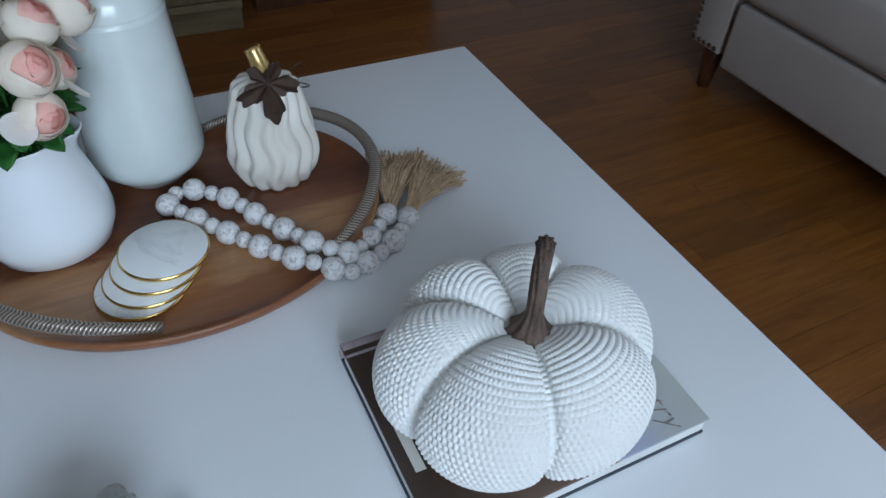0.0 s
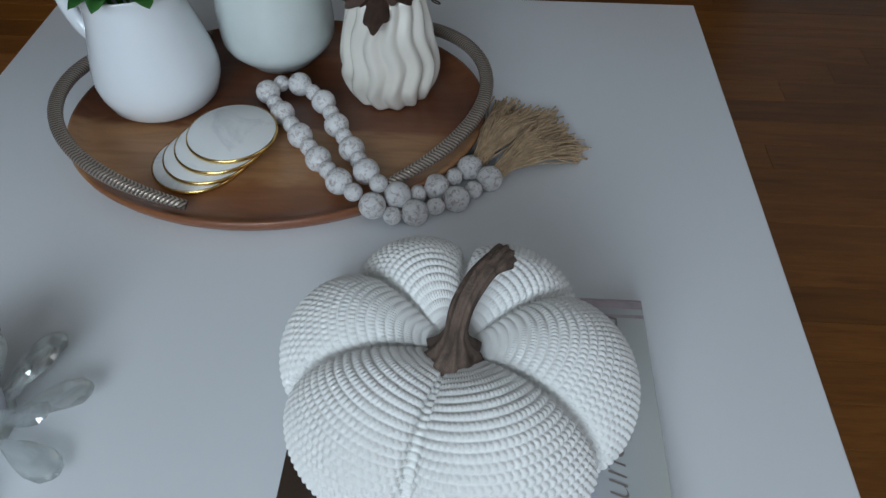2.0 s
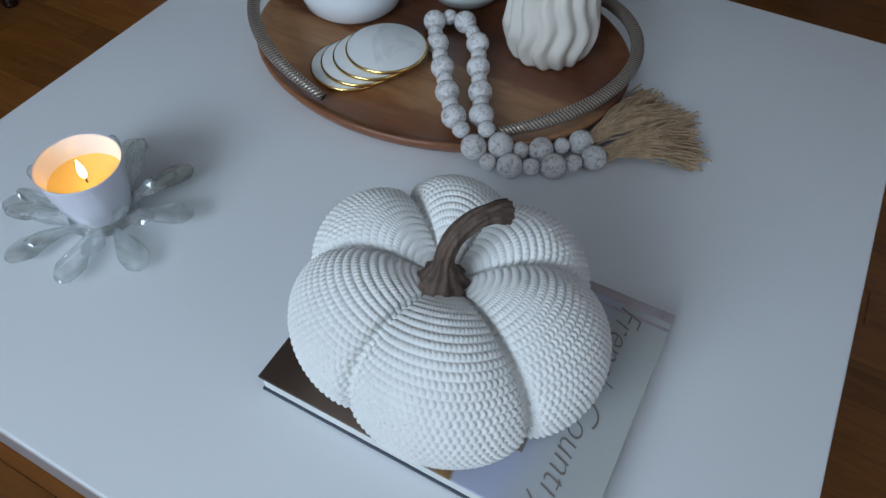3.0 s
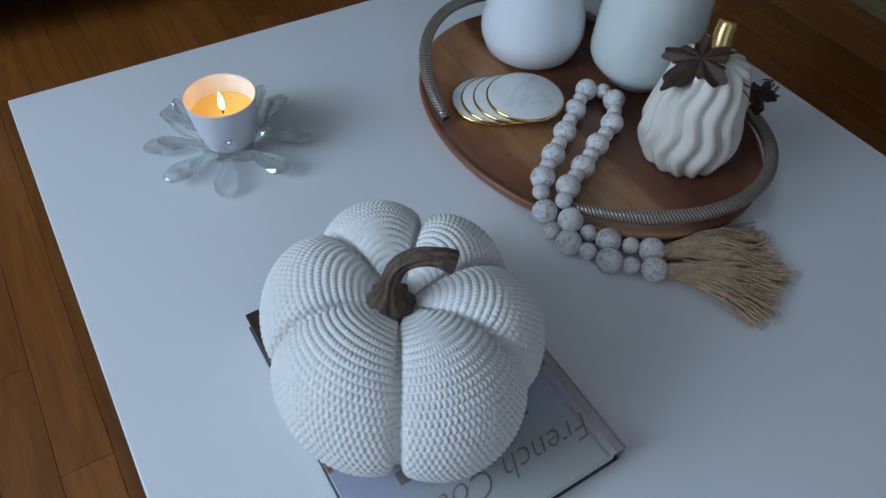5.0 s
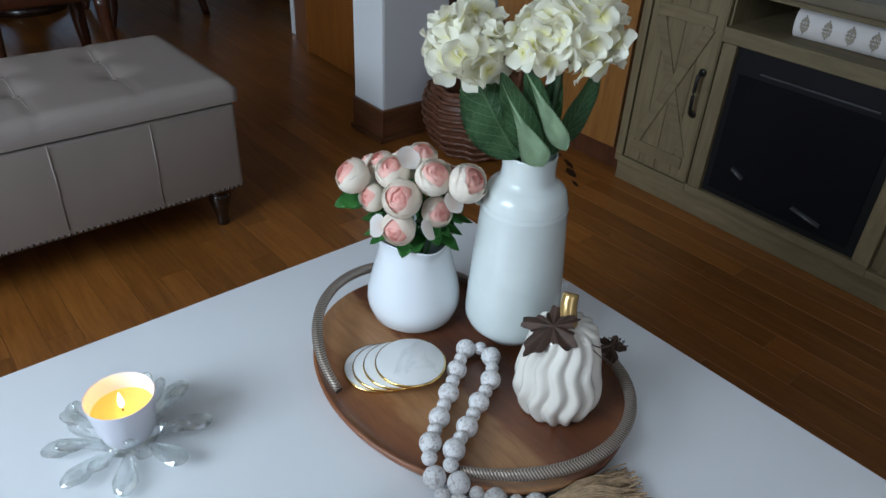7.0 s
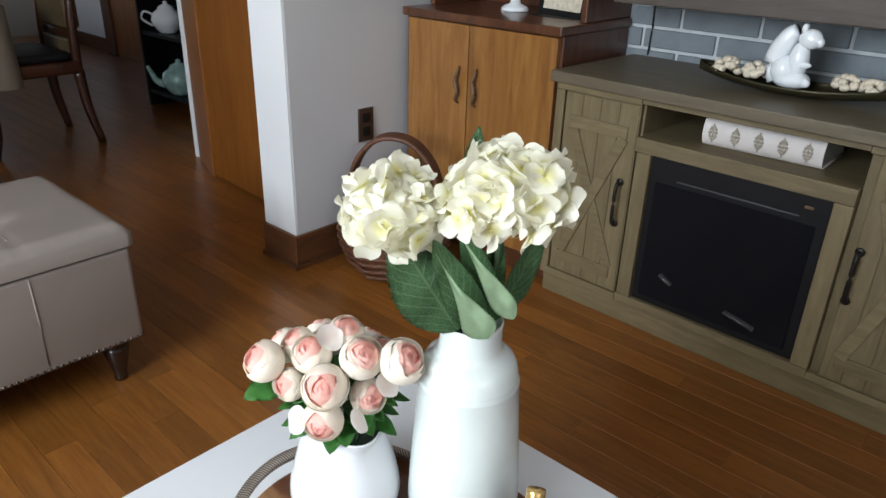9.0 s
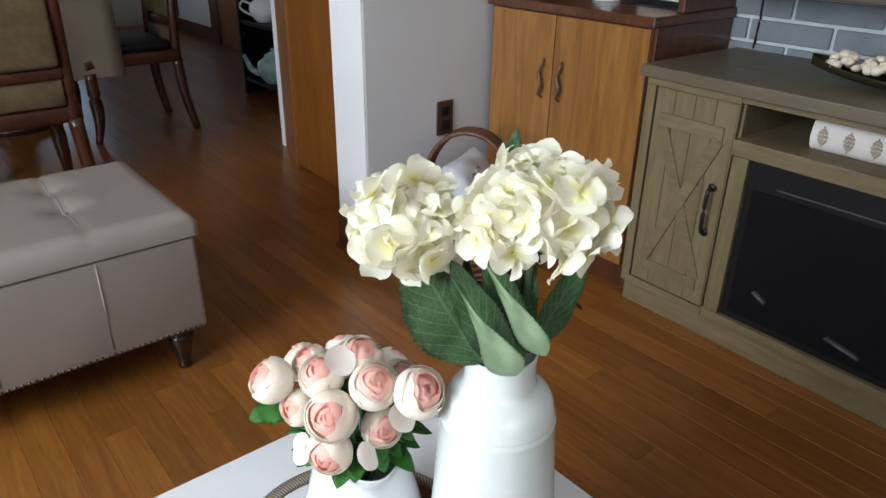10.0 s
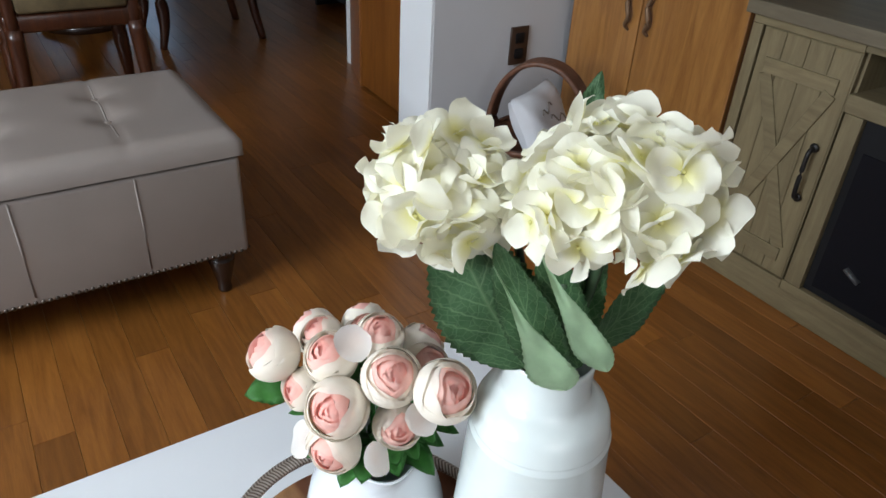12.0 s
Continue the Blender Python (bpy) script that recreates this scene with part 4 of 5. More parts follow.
for z, r in ((0.262, 0.143), (0.235, 0.16), (0.205, 0.169), (0.175, 0.171), (0.145, 0.17), (0.115, 0.165), (0.085, 0.155), (0.055, 0.146), (0.02, 0.125)):
    part("weave_ring", tube([(1.835 + (1.18 * r + 0.003 * math.sin(18 * a)) * math.cos(a), 1.825 + (1.18 * r + 0.003 * math.sin(18 * a)) * math.sin(a), z + 0.004 * math.sin(9 * a))
                             for a in [2 * math.pi * k / 96 for k in range(97)]], 0.008, 6, caps=False), "wicker", bs)
ha = radians(-62)
for o in (-0.026, -0.013, 0.0, 0.013, 0.026):
    part("hoop", tube(spline([(1.835 + 0.15 * c * math.cos(ha) - o * math.sin(ha), 1.825 + 0.15 * c * math.sin(ha) + o * math.cos(ha), z) for c, z in
                              ((-1.03, 0.22), (-1.10, 0.31), (-0.90, 0.41), (-0.48, 0.48), (0, 0.50), (0.48, 0.48), (0.90, 0.41), (1.10, 0.31), (1.03, 0.22))], 36), 0.009, 7), "wicker", bs)
pl = thing("small_pillow", (1.835, 1.825, 0.25), "white printed pillow tucked into the basket", "pillow")
pmx = Matrix.Translation((1.85, 1.84, 0.31)) @ Matrix.Rotation(radians(25), 4, "Z") @ Matrix.Rotation(radians(60), 4, "X")
for side in (1, -1):
    rows = []
    for j in range(25):
        v = j / 12 - 1
        row = []
        for k in range(25):
            u = k / 12 - 1
            puff = max(0.0, (1 - u ** 4) * (1 - v ** 4)) ** 0.5
            pinch = 1 - 0.06 * (1 - u * u) * v * v - 0.06 * (1 - v * v) * u * u
            row.append(pmx @ Vector((0.135 * u * pinch, 0.105 * v * pinch, side * (0.05 * puff + 0.003 * puff * math.sin(7 * u + 5 * v)))))
        rows.append(row)
    part("cushion_face", grid_bm(rows), "pillow", pl)
for x, y, w, t in ((-0.03, 0.03, 0.07, 0.3), (0.02, -0.01, 0.09, -0.2), (-0.04, -0.04, 0.05, 0.1)):
    pts = [pmx @ Vector((x + w * (q / 9 - 0.5), y + 0.012 * math.sin(q * 1.1) + t * w * (q / 9 - 0.5), 0.0525 * max(0, (1 - ((x + w * (q / 9 - 0.5)) / 0.135) ** 4) * (1 - (y / 0.105) ** 4)) ** 0.5 + 0.001)) for q in range(10)]
    part("print_stroke", tube(pts, 0.0025, 5), "print", pl)

# ---------- on the coffee table ----------


def placed(name, me, parent, m, label=""):
    """A mesh object with its own pose m (world) under a thing or one of its unmoved parts."""
    ob = new(name, me)
    ob.parent = parent
    ob.matrix_basis = Matrix.Translation(-root_of(parent).location) @ m
    return tagged(ob, label)


def aim(loc, normal, spin=0.0, s=1.0):
    q = Vector(normal).to_track_quat("Z", "Y").to_matrix().to_4x4()
    return Matrix.Translation(loc) @ q @ Matrix.Rotation(spin, 4, "Z") @ Matrix.Scale(s, 4)


def mesh_of(bm, material, smooth=True):
    me = finish(bm, smooth)
    me.materials.append(M[material])
    return me


# oval tray with two woven handles
TX, TY, TRX, TRY, TZ = 0.6215, 0.5423, 0.1935, 0.2436, 0.465
TURN = 0.119
tray = thing("oval_tray", (TX, TY, 0.45), "oval acacia wood tray with two woven silver handles", "tray")


def tray_point(f, a, z):
    """A point at the share f of the tray's outline, at the angle a round it."""
    u, v = TRX * f * math.cos(a), TRY * f * math.sin(a)
    return (TX + u * math.cos(TURN) - v * math.sin(TURN), TY + u * math.sin(TURN) + v * math.cos(TURN), z)


rows = []
for f, z in ((0.001, 0.4505), (0.90, 0.4505), (0.94, 0.4525), (0.975, 0.458), (0.995, 0.465), (1.0, 0.469), (0.997, 0.472), (0.988, 0.4733), (0.977, 0.4728),
             (0.955, 0.4695), (0.925, 0.4665), (0.89, TZ + 0.0003), (0.86, TZ), (0.001, TZ)):
    rows.append([tray_point(f, 2 * math.pi * k / 120, z) for k in range(120)])
bm = grid_bm(rows, closed_u=True)
bmesh.ops.recalc_face_normals(bm, faces=bm.faces)
part("tray_board", bm, "tray", tray)


def handle_path(a0, a1, lift):
    pts = []
    for k in range(60):
        u = k / 59
        a = radians(a0 + (a1 - a0) * u)
        e = math.sin(math.pi * u)
        f = 0.908 + 0.090 * e ** 0.8
        pts.append(tray_point(f, a, TZ + 0.009 + lift * e ** 0.75))
    return pts


for a0, a1 in ((158.6, 28), (213.5, 340)):
    part("handle", tube(handle_path(a0, a1, 0.030), lambda u: 0.0055 + 0.0024 * min(1, 6 * u, 6 * (1 - u)), 14, 1.0, uv=True), "braid", tray, "woven silver-brown handle")

# tall stoneware vase
VX, VY = 0.7335, 0.5635
vase = thing("tall_vase", (VX, VY, TZ), "tall pale celadon glazed bottle vase on the tray", "vase")
prof = [(0.001, 0.4655), (0.036, 0.4655), (0.042, 0.468), (0.050, 0.477), (0.0585, 0.4855), (0.066, 0.4935), (0.0702, 0.503), (0.0708, 0.515), (0.0692, 0.55), (0.0658, 0.60), (0.0622, 0.65), (0.0598, 0.687),
        (0.0604, 0.6895), (0.0578, 0.692), (0.0586, 0.6955), (0.056, 0.71), (0.052, 0.718), (0.044, 0.724), (0.0385, 0.728), (0.0368, 0.734), (0.0358, 0.745), (0.0362, 0.76), (0.0368, 0.765),
        (0.0360, 0.7675), (0.0345, 0.767), (0.033, 0.762), (0.031, 0.74), (0.034, 0.726), (0.05, 0.70), (0.054, 0.65), (0.06, 0.49), (0.001, 0.482)]
part("vase_body", lathe(prof[:15], VX, VY, 72), "stoneware", vase)
part("vase_neck", lathe(prof[14:], VX, VY, 72), "stoneware", vase)

# white pitcher
PX, PY = 0.6425, 0.6885
HANDLE_A = radians(74)
pit = thing("white_pitcher", (PX, PY, TZ), "glossy white porcelain pitcher with a loop handle", "pitcher")


def pitcher_shape(a, r, z):
    d = (a - HANDLE_A - math.pi + math.pi) % (2 * math.pi) - math.pi
    k = max(0.0, (z - 0.585) / 0.03)
    return r * (1 + 0.22 * min(1, k) * math.exp(-(d / 0.38) ** 2)) if r > 0.03 else r


prof = [(0.001, 0.4655), (0.05, 0.4655), (0.056, 0.467), (0.0645, 0.475), (0.0705, 0.492), (0.0718, 0.503), (0.0705, 0.518), (0.0665, 0.536), (0.061, 0.556), (0.0562, 0.576), (0.0536, 0.592),
        (0.0538, 0.604), (0.056, 0.614), (0.0565, 0.6165), (0.0545, 0.6165), (0.0515, 0.604), (0.051, 0.592), (0.054, 0.576), (0.063, 0.54), (0.067, 0.505), (0.05, 0.48), (0.001, 0.477)]
part("pitcher_body", lathe(prof, PX, PY, 72, pitcher_shape), "porcelain", pit)
c, s = math.cos(HANDLE_A), math.sin(HANDLE_A)
pts = spline([(PX + r * c, PY + r * s, z) for r, z in ((0.051, 0.606), (0.075, 0.612), (0.097, 0.60), (0.101, 0.575), (0.090, 0.545), (0.066, 0.524))], 26)
part("handle", tube(pts, lambda u: 0.0075 + 0.0018 * abs(2 * u - 1), 12, 1.25), "porcelain", pit)

# ribbed ceramic pumpkin
CX, CY = 0.6745, 0.4165
cer = thing("ceramic_pumpkin", (CX, CY, TZ), "cream ribbed ceramic pumpkin with gold stem and rusty leaves", "pumpkin ornament")


def wavy(a, r, z):
    if r < 0.02:
        return r
    ph = 7 * a + 0.55 * math.sin((z - 0.47) * 95 + 0.6 * math.sin(3 * a)) + 1.5 * (z - 0.47)
    t = abs(math.sin(ph))
    return r * (0.915 + 0.115 * t ** 1.5)


prof = []
for k in range(44):
    u = k / 43
    z = TZ + 0.0012 + 0.139 * u
    r = 0.057 * (max(0.0, math.sin(math.pi * min(1, 0.25 + 0.27 * u / 0.30))) ** 0.7 if u < 0.27 else (1 - 0.36 * ((u - 0.27) / 0.73) ** 1.35)) * 1.02
    if u > 0.93:
        r *= 1 - 0.55 * ((u - 0.93) / 0.07) ** 2
    prof.append((r, z))
prof = [(0.001, TZ + 0.001)] + prof + [(0.008, TZ + 0.1395)]
part("pumpkin_body", lathe(prof, CX, CY, 260, wavy), "cream_glaze", cer)
part("stem", tube(spline([(CX, CY, 0.598), (CX - 0.001, CY, 0.612), (CX + 0.002, CY + 0.004, 0.627), (CX + 0.008, CY + 0.008, 0.641)], 14), lambda u: 0.0145 - 0.008 * u + 0.004 * u * u, 12), "goldwood", cer, "gilded stem")


def maple_leaf(base, down, side, out, size):
    """Five-lobed toothed leaf, bent over the shoulder it lies on."""
    base, down, side, out = Vector(base), Vector(down).normalized(), Vector(side).normalized(), Vector(out).normalized()
    n = 90
    rings = []
    for q in (0.0, 0.35, 0.7, 1.0):
        row = []
        for k in range(n):
            a = 2 * math.pi * k / n
            r = 0.40 + 0.36 * abs(math.cos(2.5 * a)) ** 1.6 + 0.05 * math.cos(18 * a)
            r *= (0.75 if math.cos(a) < -0.3 else 1.0) * (1 + 0.25 * max(0, math.cos(a)) ** 4)
            u, v = size * q * r * math.sin(a), size * (q * r * math.cos(a) + 0.25)
            row.append(base + side * u + down * v + out * (0.004 - 3.5 * u * u + 0.003 * math.sin(9 * a) * q))
        rings.append(row)
    b = grid_bm(rings, closed_u=True)
    bmesh.ops.remove_doubles(b, verts=b.verts, dist=1e-6)
    bmesh.ops.recalc_face_normals(b, faces=b.faces)
    bmesh.ops.solidify(b, geom=b.faces[:], thickness=0.0007)
    return b


part("leaf", maple_leaf((CX - 0.012, CY + 0.001, 0.614), (-0.87, 0.08, -0.58), (0.15, -0.98, 0.0), (-0.6, -0.1, 0.8), 0.053), "rust_leaf", cer, "rusty brown metal leaf", smooth=False)
part("leaf", maple_leaf((0.742, 0.396, 0.556), (0.25, -0.15, -0.95), (0.75, -0.6, 0.1), (-0.55, -0.8, 0.2), 0.034), "rust_leaf", cer, "rusty brown metal leaf", smooth=False)
part("wire", tube(spline([(CX - 0.004, CY - 0.01, 0.607), (CX + 0.0, CY - 0.035, 0.596), (CX + 0.012, CY - 0.052, 0.592), (CX + 0.03, CY - 0.055, 0.598), (CX + 0.034, CY - 0.042, 0.59)], 26), 0.0009, 6), "rust_leaf", cer)
curl = [(0.738 + 0.006 * math.cos(k * 0.7), 0.385 - 0.0007 * k, 0.566 + 0.006 * math.sin(k * 0.7)) for k in range(26)]
part("wire", tube(spline([(CX - 0.002, CY - 0.03, 0.596), (CX + 0.012, CY - 0.058, 0.575), (0.712, 0.365, 0.560), (0.735, 0.382, 0.562)], 18) + curl, 0.0008, 5), "rust_leaf", cer)

# marble coasters
for k in range(4):
    u = k / 3
    cx, cy, z = 0.522 + 0.030 * u + 0.002 * math.sin(5 * k), 0.613 - 0.033 * u, TZ + 0.0008 + 0.0056 * k
    co = thing("coaster", (cx, cy, z), "round white marble coaster with gilded edge", "coaster", "stacked coasters")
    part("slab", lathe([(0.001, z), (0.0478, z), (0.0482, z + 0.001), (0.0482, z + 0.0046), (0.0475, z + 0.0052), (0.001, z + 0.0052)], cx, cy, 64), "marble", co)
    part("gilt_edge", lathe([(0.0484, z + 0.0003), (0.0496, z + 0.0005), (0.0502, z + 0.0025), (0.0496, z + 0.0045), (0.0484, z + 0.005)], cx, cy, 64), "gold", co, "gold rim")

# bead garland with two jute tassels
gar = thing("bead_garland", (0.55, 0.43, 0.45), "whitewashed wooden bead garland with jute tassels", "garland")
path = spline([(0.5195, 0.2935, 0.4635), (0.488, 0.325, 0.4635), (0.464, 0.368, 0.4635), (0.457, 0.391, 0.4635), (0.462, 0.415, 0.474), (0.471, 0.436, 0.4845), (0.489, 0.454, 0.4825), (0.524, 0.480, 0.4785),
               (0.563, 0.5075, 0.4775), (0.608, 0.540, 0.4775), (0.6406, 0.561, 0.4775), (0.657, 0.551, 0.4775), (0.6594, 0.5275, 0.4775), (0.625, 0.491, 0.4775), (0.584, 0.4695, 0.4775), (0.546, 0.448, 0.4785),
               (0.506, 0.427, 0.4835), (0.484, 0.411, 0.4855), (0.479, 0.388, 0.4725), (0.495, 0.362, 0.4635), (0.507, 0.346, 0.4635), (0.536, 0.3155, 0.4635)], 900)
cum = [0.0]
for a, b in zip(path, path[1:]):
    cum.append(cum[-1] + (b - a).length)
big, small = mesh_of(ball((0, 0, 0), 1.0, 24), "bead"), mesh_of(ball((0, 0, 0), 1.0, 20, (1, 1, 0.94)), "bead")
RB, RS = 0.0134, 0.0093
count = 33
pitch = (cum[-1]) / (count - 1)
fit_k = pitch / ((RB + RS) * 0.98)
random.seed(11)
for k in range(count):
    d = min(k * pitch, cum[-1])
    i = max(0, min(len(path) - 1, next((j for j, q in enumerate(cum) if q >= d), len(path) - 1)))
    p = path[i].copy()
    isbig = k % 2 == 0
    r = (RB if isbig else RS) * min(1.06, max(0.92, fit_k))
    m = Matrix.Translation(p) @ Euler((random.uniform(0, 6), random.uniform(0, 6), random.uniform(0, 6))).to_matrix().to_4x4() @ Matrix.Scale(r, 4)
    placed("bead", big if isbig else small, gar, m)
part("cord", tube(path[::9], 0.0012, 5), "jute", gar)


def tassel(start, e0, e1, seed):
    random.seed(seed)
    bm = bmesh.new()
    s0 = Vector(start)
    for k in range(190):
        u = random.random()
        end = Vector(e0).lerp(Vector(e1), u) + Vector((random.gauss(0, 0.004), random.gauss(0, 0.004), 0))
        d = end - s0
        end = s0 + d * random.uniform(0.86, 1.05)
        end.z = 0.4515 + random.random() * 0.012
        mid = s0 + d * 0.45 + Vector((random.gauss(0, 0.004), random.gauss(0, 0.004), 0.006 + random.random() * 0.012))
        a0 = s0 + Vector((random.gauss(0, 0.003), random.gauss(0, 0.003), random.gauss(0, 0.003)))
        q3 = s0 + d * 0.75 + Vector((random.gauss(0, 0.003), random.gauss(0, 0.003), 0.002 + random.random() * 0.010))
        tube(spline([a0, mid, q3, end], 8), 0.0009 + 0.0005 * random.random(), 4, caps=False, bm=bm)
    return bm


part("tassel", tassel((0.547, 0.307, 0.464), (0.668, 0.287, 0.455), (0.640, 0.208, 0.455), 3), "jute", gar, "frayed tan jute tassel")
part("tassel", tassel((0.530, 0.285, 0.464), (0.648, 0.222, 0.455), (0.566, 0.184, 0.455), 4), "jute", gar, "frayed tan jute tassel")
part("tie", tube([(0.541, 0.312, 0.4635), (0.551, 0.303, 0.464)], 0.0055, 10), "jute", gar)
part("tie", tube([(0.524, 0.290, 0.4635), (0.534, 0.280, 0.464)], 0.0055, 10), "jute", gar)

# hardback book
BX, BY = 0.2375, 0.2995
book = thing("hardcover_book", (BX, BY, 0.45), "hardcover decorating book with a glossy photo jacket", "book")
part("page_block", box(0.1255, 0.346, 0.1555, 0.4435, 0.4535, 0.4715, 0.001), "page", book, "cream page block", smooth=False)
part("cover_board", box(0.1235, 0.3515, 0.1535, 0.4455, 0.4503, 0.4533, 0.001), "cover_edge", book, smooth=False)
cv = part("jacket", box(0.1235, 0.3515, 0.1535, 0.4455, 0.4717, 0.4745, 0.001), "cover", book, "glossy printed cover", smooth=False)
part("spine", box(0.3517, 0.354, 0.1535, 0.4455, 0.4503, 0.4745, 0.001), "cover_band", book, smooth=False)
part("hinge_band", merge(box(0.343, 0.3505, 0.154, 0.445, 0.4746, 0.4749), box(0.333, 0.3365, 0.154, 0.445, 0.4746, 0.4749)), "cover_band", cv, smooth=False)


def lettering(text, x, y, z, size, turn, shear=0.0):
    cu = bpy.data.curves.new("lettering", "FONT")
    cu.body, cu.size, cu.shear, cu.extrude, cu.align_x, cu.align_y = text, size, shear, 0.00008, "CENTER", "CENTER"
    cu.offset = -0.00055
    tmp = bpy.data.objects.new("tmp", cu)
    scene.collection.objects.link(tmp)
    bpy.context.view_layer.update()
    me = bpy.data.meshes.new_from_object(tmp.evaluated_get(bpy.context.evaluated_depsgraph_get()))
    bpy.data.objects.remove(tmp)
    me.materials.clear()
    me.materials.append(M["ink"])
    return me, Matrix.Translation((x, y, z)) @ Matrix.Rotation(turn, 4, "Z")


me, mm = lettering("French Country", 0.237, 0.19, 0.4749, 0.0325, math.pi, 0.35)
placed("title_lettering", me, cv, mm, "grey script title lettering")
for x0, x1, y in ((0.17, 0.215, 0.222), (0.225, 0.30, 0.222)):
    part("title_bar", box(x0, x1, y, y + 0.012, 0.4746, 0.4749), "ink", cv, smooth=False)
part("author_bar", box(0.19, 0.262, 0.424, 0.434, 0.4746, 0.4749), "bar_white", cv, smooth=False)

# knitted pumpkin
KX, KY = 0.224, 0.318
kp = thing("knitted_pumpkin", (KX, KY, 0.474), "white cable-knit stuffed pumpkin with brown stem on book", "pumpkin cushion")
CREASE = [-3, 45, 102, 166, 236, 307, 357]


def knit_pumpkin():
    ridge = [(0.012, 0.580), (0.03, 0.590), (0.055, 0.601), (0.085, 0.600), (0.112, 0.584), (0.129, 0.56), (0.1345, 0.532), (0.129, 0.505), (0.112, 0.484), (0.085, 0.477), (0.03, 0.4756)]
    crease = [(0.012, 0.579), (0.028, 0.583), (0.05, 0.586), (0.074, 0.5835), (0.097, 0.572), (0.112, 0.552), (0.118, 0.530), (0.112, 0.508), (0.099, 0.489), (0.075, 0.480), (0.03, 0.4756)]
    NV, NU, ROWS, ST = 430, 1400, 44, 138

    def resample(p):
        q = np.array([tuple(v) for v in spline([(a, b, 0) for a, b in p], 600)])[:, :2]
        d = np.r_[0, np.cumsum(np.hypot(*np.diff(q, axis=0).T))]
        t = np.linspace(0, d[-1], NV)
        return np.c_[np.interp(t, d, q[:, 0]), np.interp(t, d, q[:, 1])]
    A, B = resample(crease), resample(ridge)
    ang = np.linspace(CREASE[0], CREASE[-1], NU, endpoint=False)
    k = np.searchsorted(CREASE, ang, side="right") - 1
    lo, hi = np.array(CREASE)[k], np.array(CREASE)[k + 1]
    w = np.sin(np.pi * (ang - lo) / (hi - lo)) ** 0.6
    groove = 0.0045 * np.exp(-(np.minimum(ang - lo, hi - ang) / 2.6) ** 2)
    th = np.radians(ang)
    r = A[:, None, 0] * (1 - w) + B[:, None, 0] * w
    z = A[:, None, 1] * (1 - w) + B[:, None, 1] * w
    sag = 1 + 0.015 * np.sin(th * 2 + 0.6)
    P = np.stack([KX + 0.875 * r * sag * np.cos(th), KY + 0.985 * r * sag * np.sin(th), z], -1)
    du = np.roll(P, -1, 1) - np.roll(P, 1, 1)
    dv = np.gradient(P, axis=0)
    N = np.cross(dv, du)
    N /= np.linalg.norm(N, axis=-1, keepdims=True) + 1e-12
    if N[NV // 3, 0, 2] < 0:
        N = -N
    v = np.linspace(0, 1, NV)[:, None] * ROWS
    u = np.linspace(0, 1, NU, endpoint=False)[None, :] * ST
    row = np.floor(v)
    fr = v - row
    su = u + 0.5 * (row % 2) + 0.22 * np.abs(2 * fr - 1)
    ridge_h = np.sin(np.pi * fr) ** 0.75
    stitch = 0.5 + 0.5 * np.cos(2 * np.pi * su)
    low = np.clip((v / ROWS - 0.22) / 0.25, 0, 1)
    h = ridge_h * (1 - low * 0.25 - (0.30 + 0.35 * low) * (1 - stitch ** 0.6)) + 0.25 * low * stitch
    fade = np.clip(np.minimum(v / 3, (ROWS - v) / 3), 0, 1)
    P = P + N * (0.0021 * h * (0.35 + 0.65 * fade) * (0.45 + 0.55 * np.clip(r / 0.07, 0, 1)))[..., None]
    P = P - N * (groove[None, :] * np.clip(r / 0.05, 0, 1))[..., None]
    P[..., 2] = np.maximum(P[..., 2], 0.4748)
    co = (P - np.array([KX, KY, 0.474])).reshape(-1, 3)
    i, j = np.meshgrid(np.arange(NV - 1), np.arange(NU), indexing="ij")
    j2 = (j + 1) % NU
    quads = np.stack([i * NU + j, (i + 1) * NU + j, (i + 1) * NU + j2, i * NU + j2], -1).reshape(-1, 4)
    me = bpy.data.meshes.new("knit_body")
    me.vertices.add(len(co))
    me.vertices.foreach_set("co", co.ravel())
    me.loops.add(quads.size)
    me.loops.foreach_set("vertex_index", quads.ravel().astype(np.int32))
    me.polygons.add(len(quads))
    me.polygons.foreach_set("loop_start", np.arange(0, quads.size, 4, dtype=np.int32))
    me.polygons.foreach_set("use_smooth", np.ones(len(quads), dtype=bool))
    me.update(calc_edges=True)
    me.materials.append(M["knit"])
    return me


kb = new("knit_body", knit_pumpkin())
kb.parent = kp


def ridged_stem(pts, radius, ribs):
    bm = bmesh.new()
    n, sides = len(pts), 54
    rings = []
    ref = Vector((0, 1, 0))
    for k, p in enumerate(pts):
        d = (pts[min(k + 1, n - 1)] - pts[max(k - 1, 0)]).normalized()
        s = d.cross(ref).normalized()
        v = s.cross(d)
        u = k / (n - 1)
        ring = []
        for j in range(sides):
            a = 2 * math.pi * j / sides
            q = radius(u) * (1 + 0.11 * math.cos(ribs * a + 1.4 * u) + 0.04 * math.cos(ribs * 2.7 * a + 5 * u))
            ring.append(bm.verts.new(p + q * (math.cos(a) * s + math.sin(a) * v)))
        rings.append(ring)
    for k in range(n - 1):
        for j in range(sides):
            bm.faces.new((rings[k][j], rings[k][(j + 1) % sides], rings[k + 1][(j + 1) % sides], rings[k + 1][j]))
    bm.faces.new(rings[-1])
    bm.faces.new(rings[0][::-1])
    bmesh.ops.recalc_face_normals(bm, faces=bm.faces)
    return bm


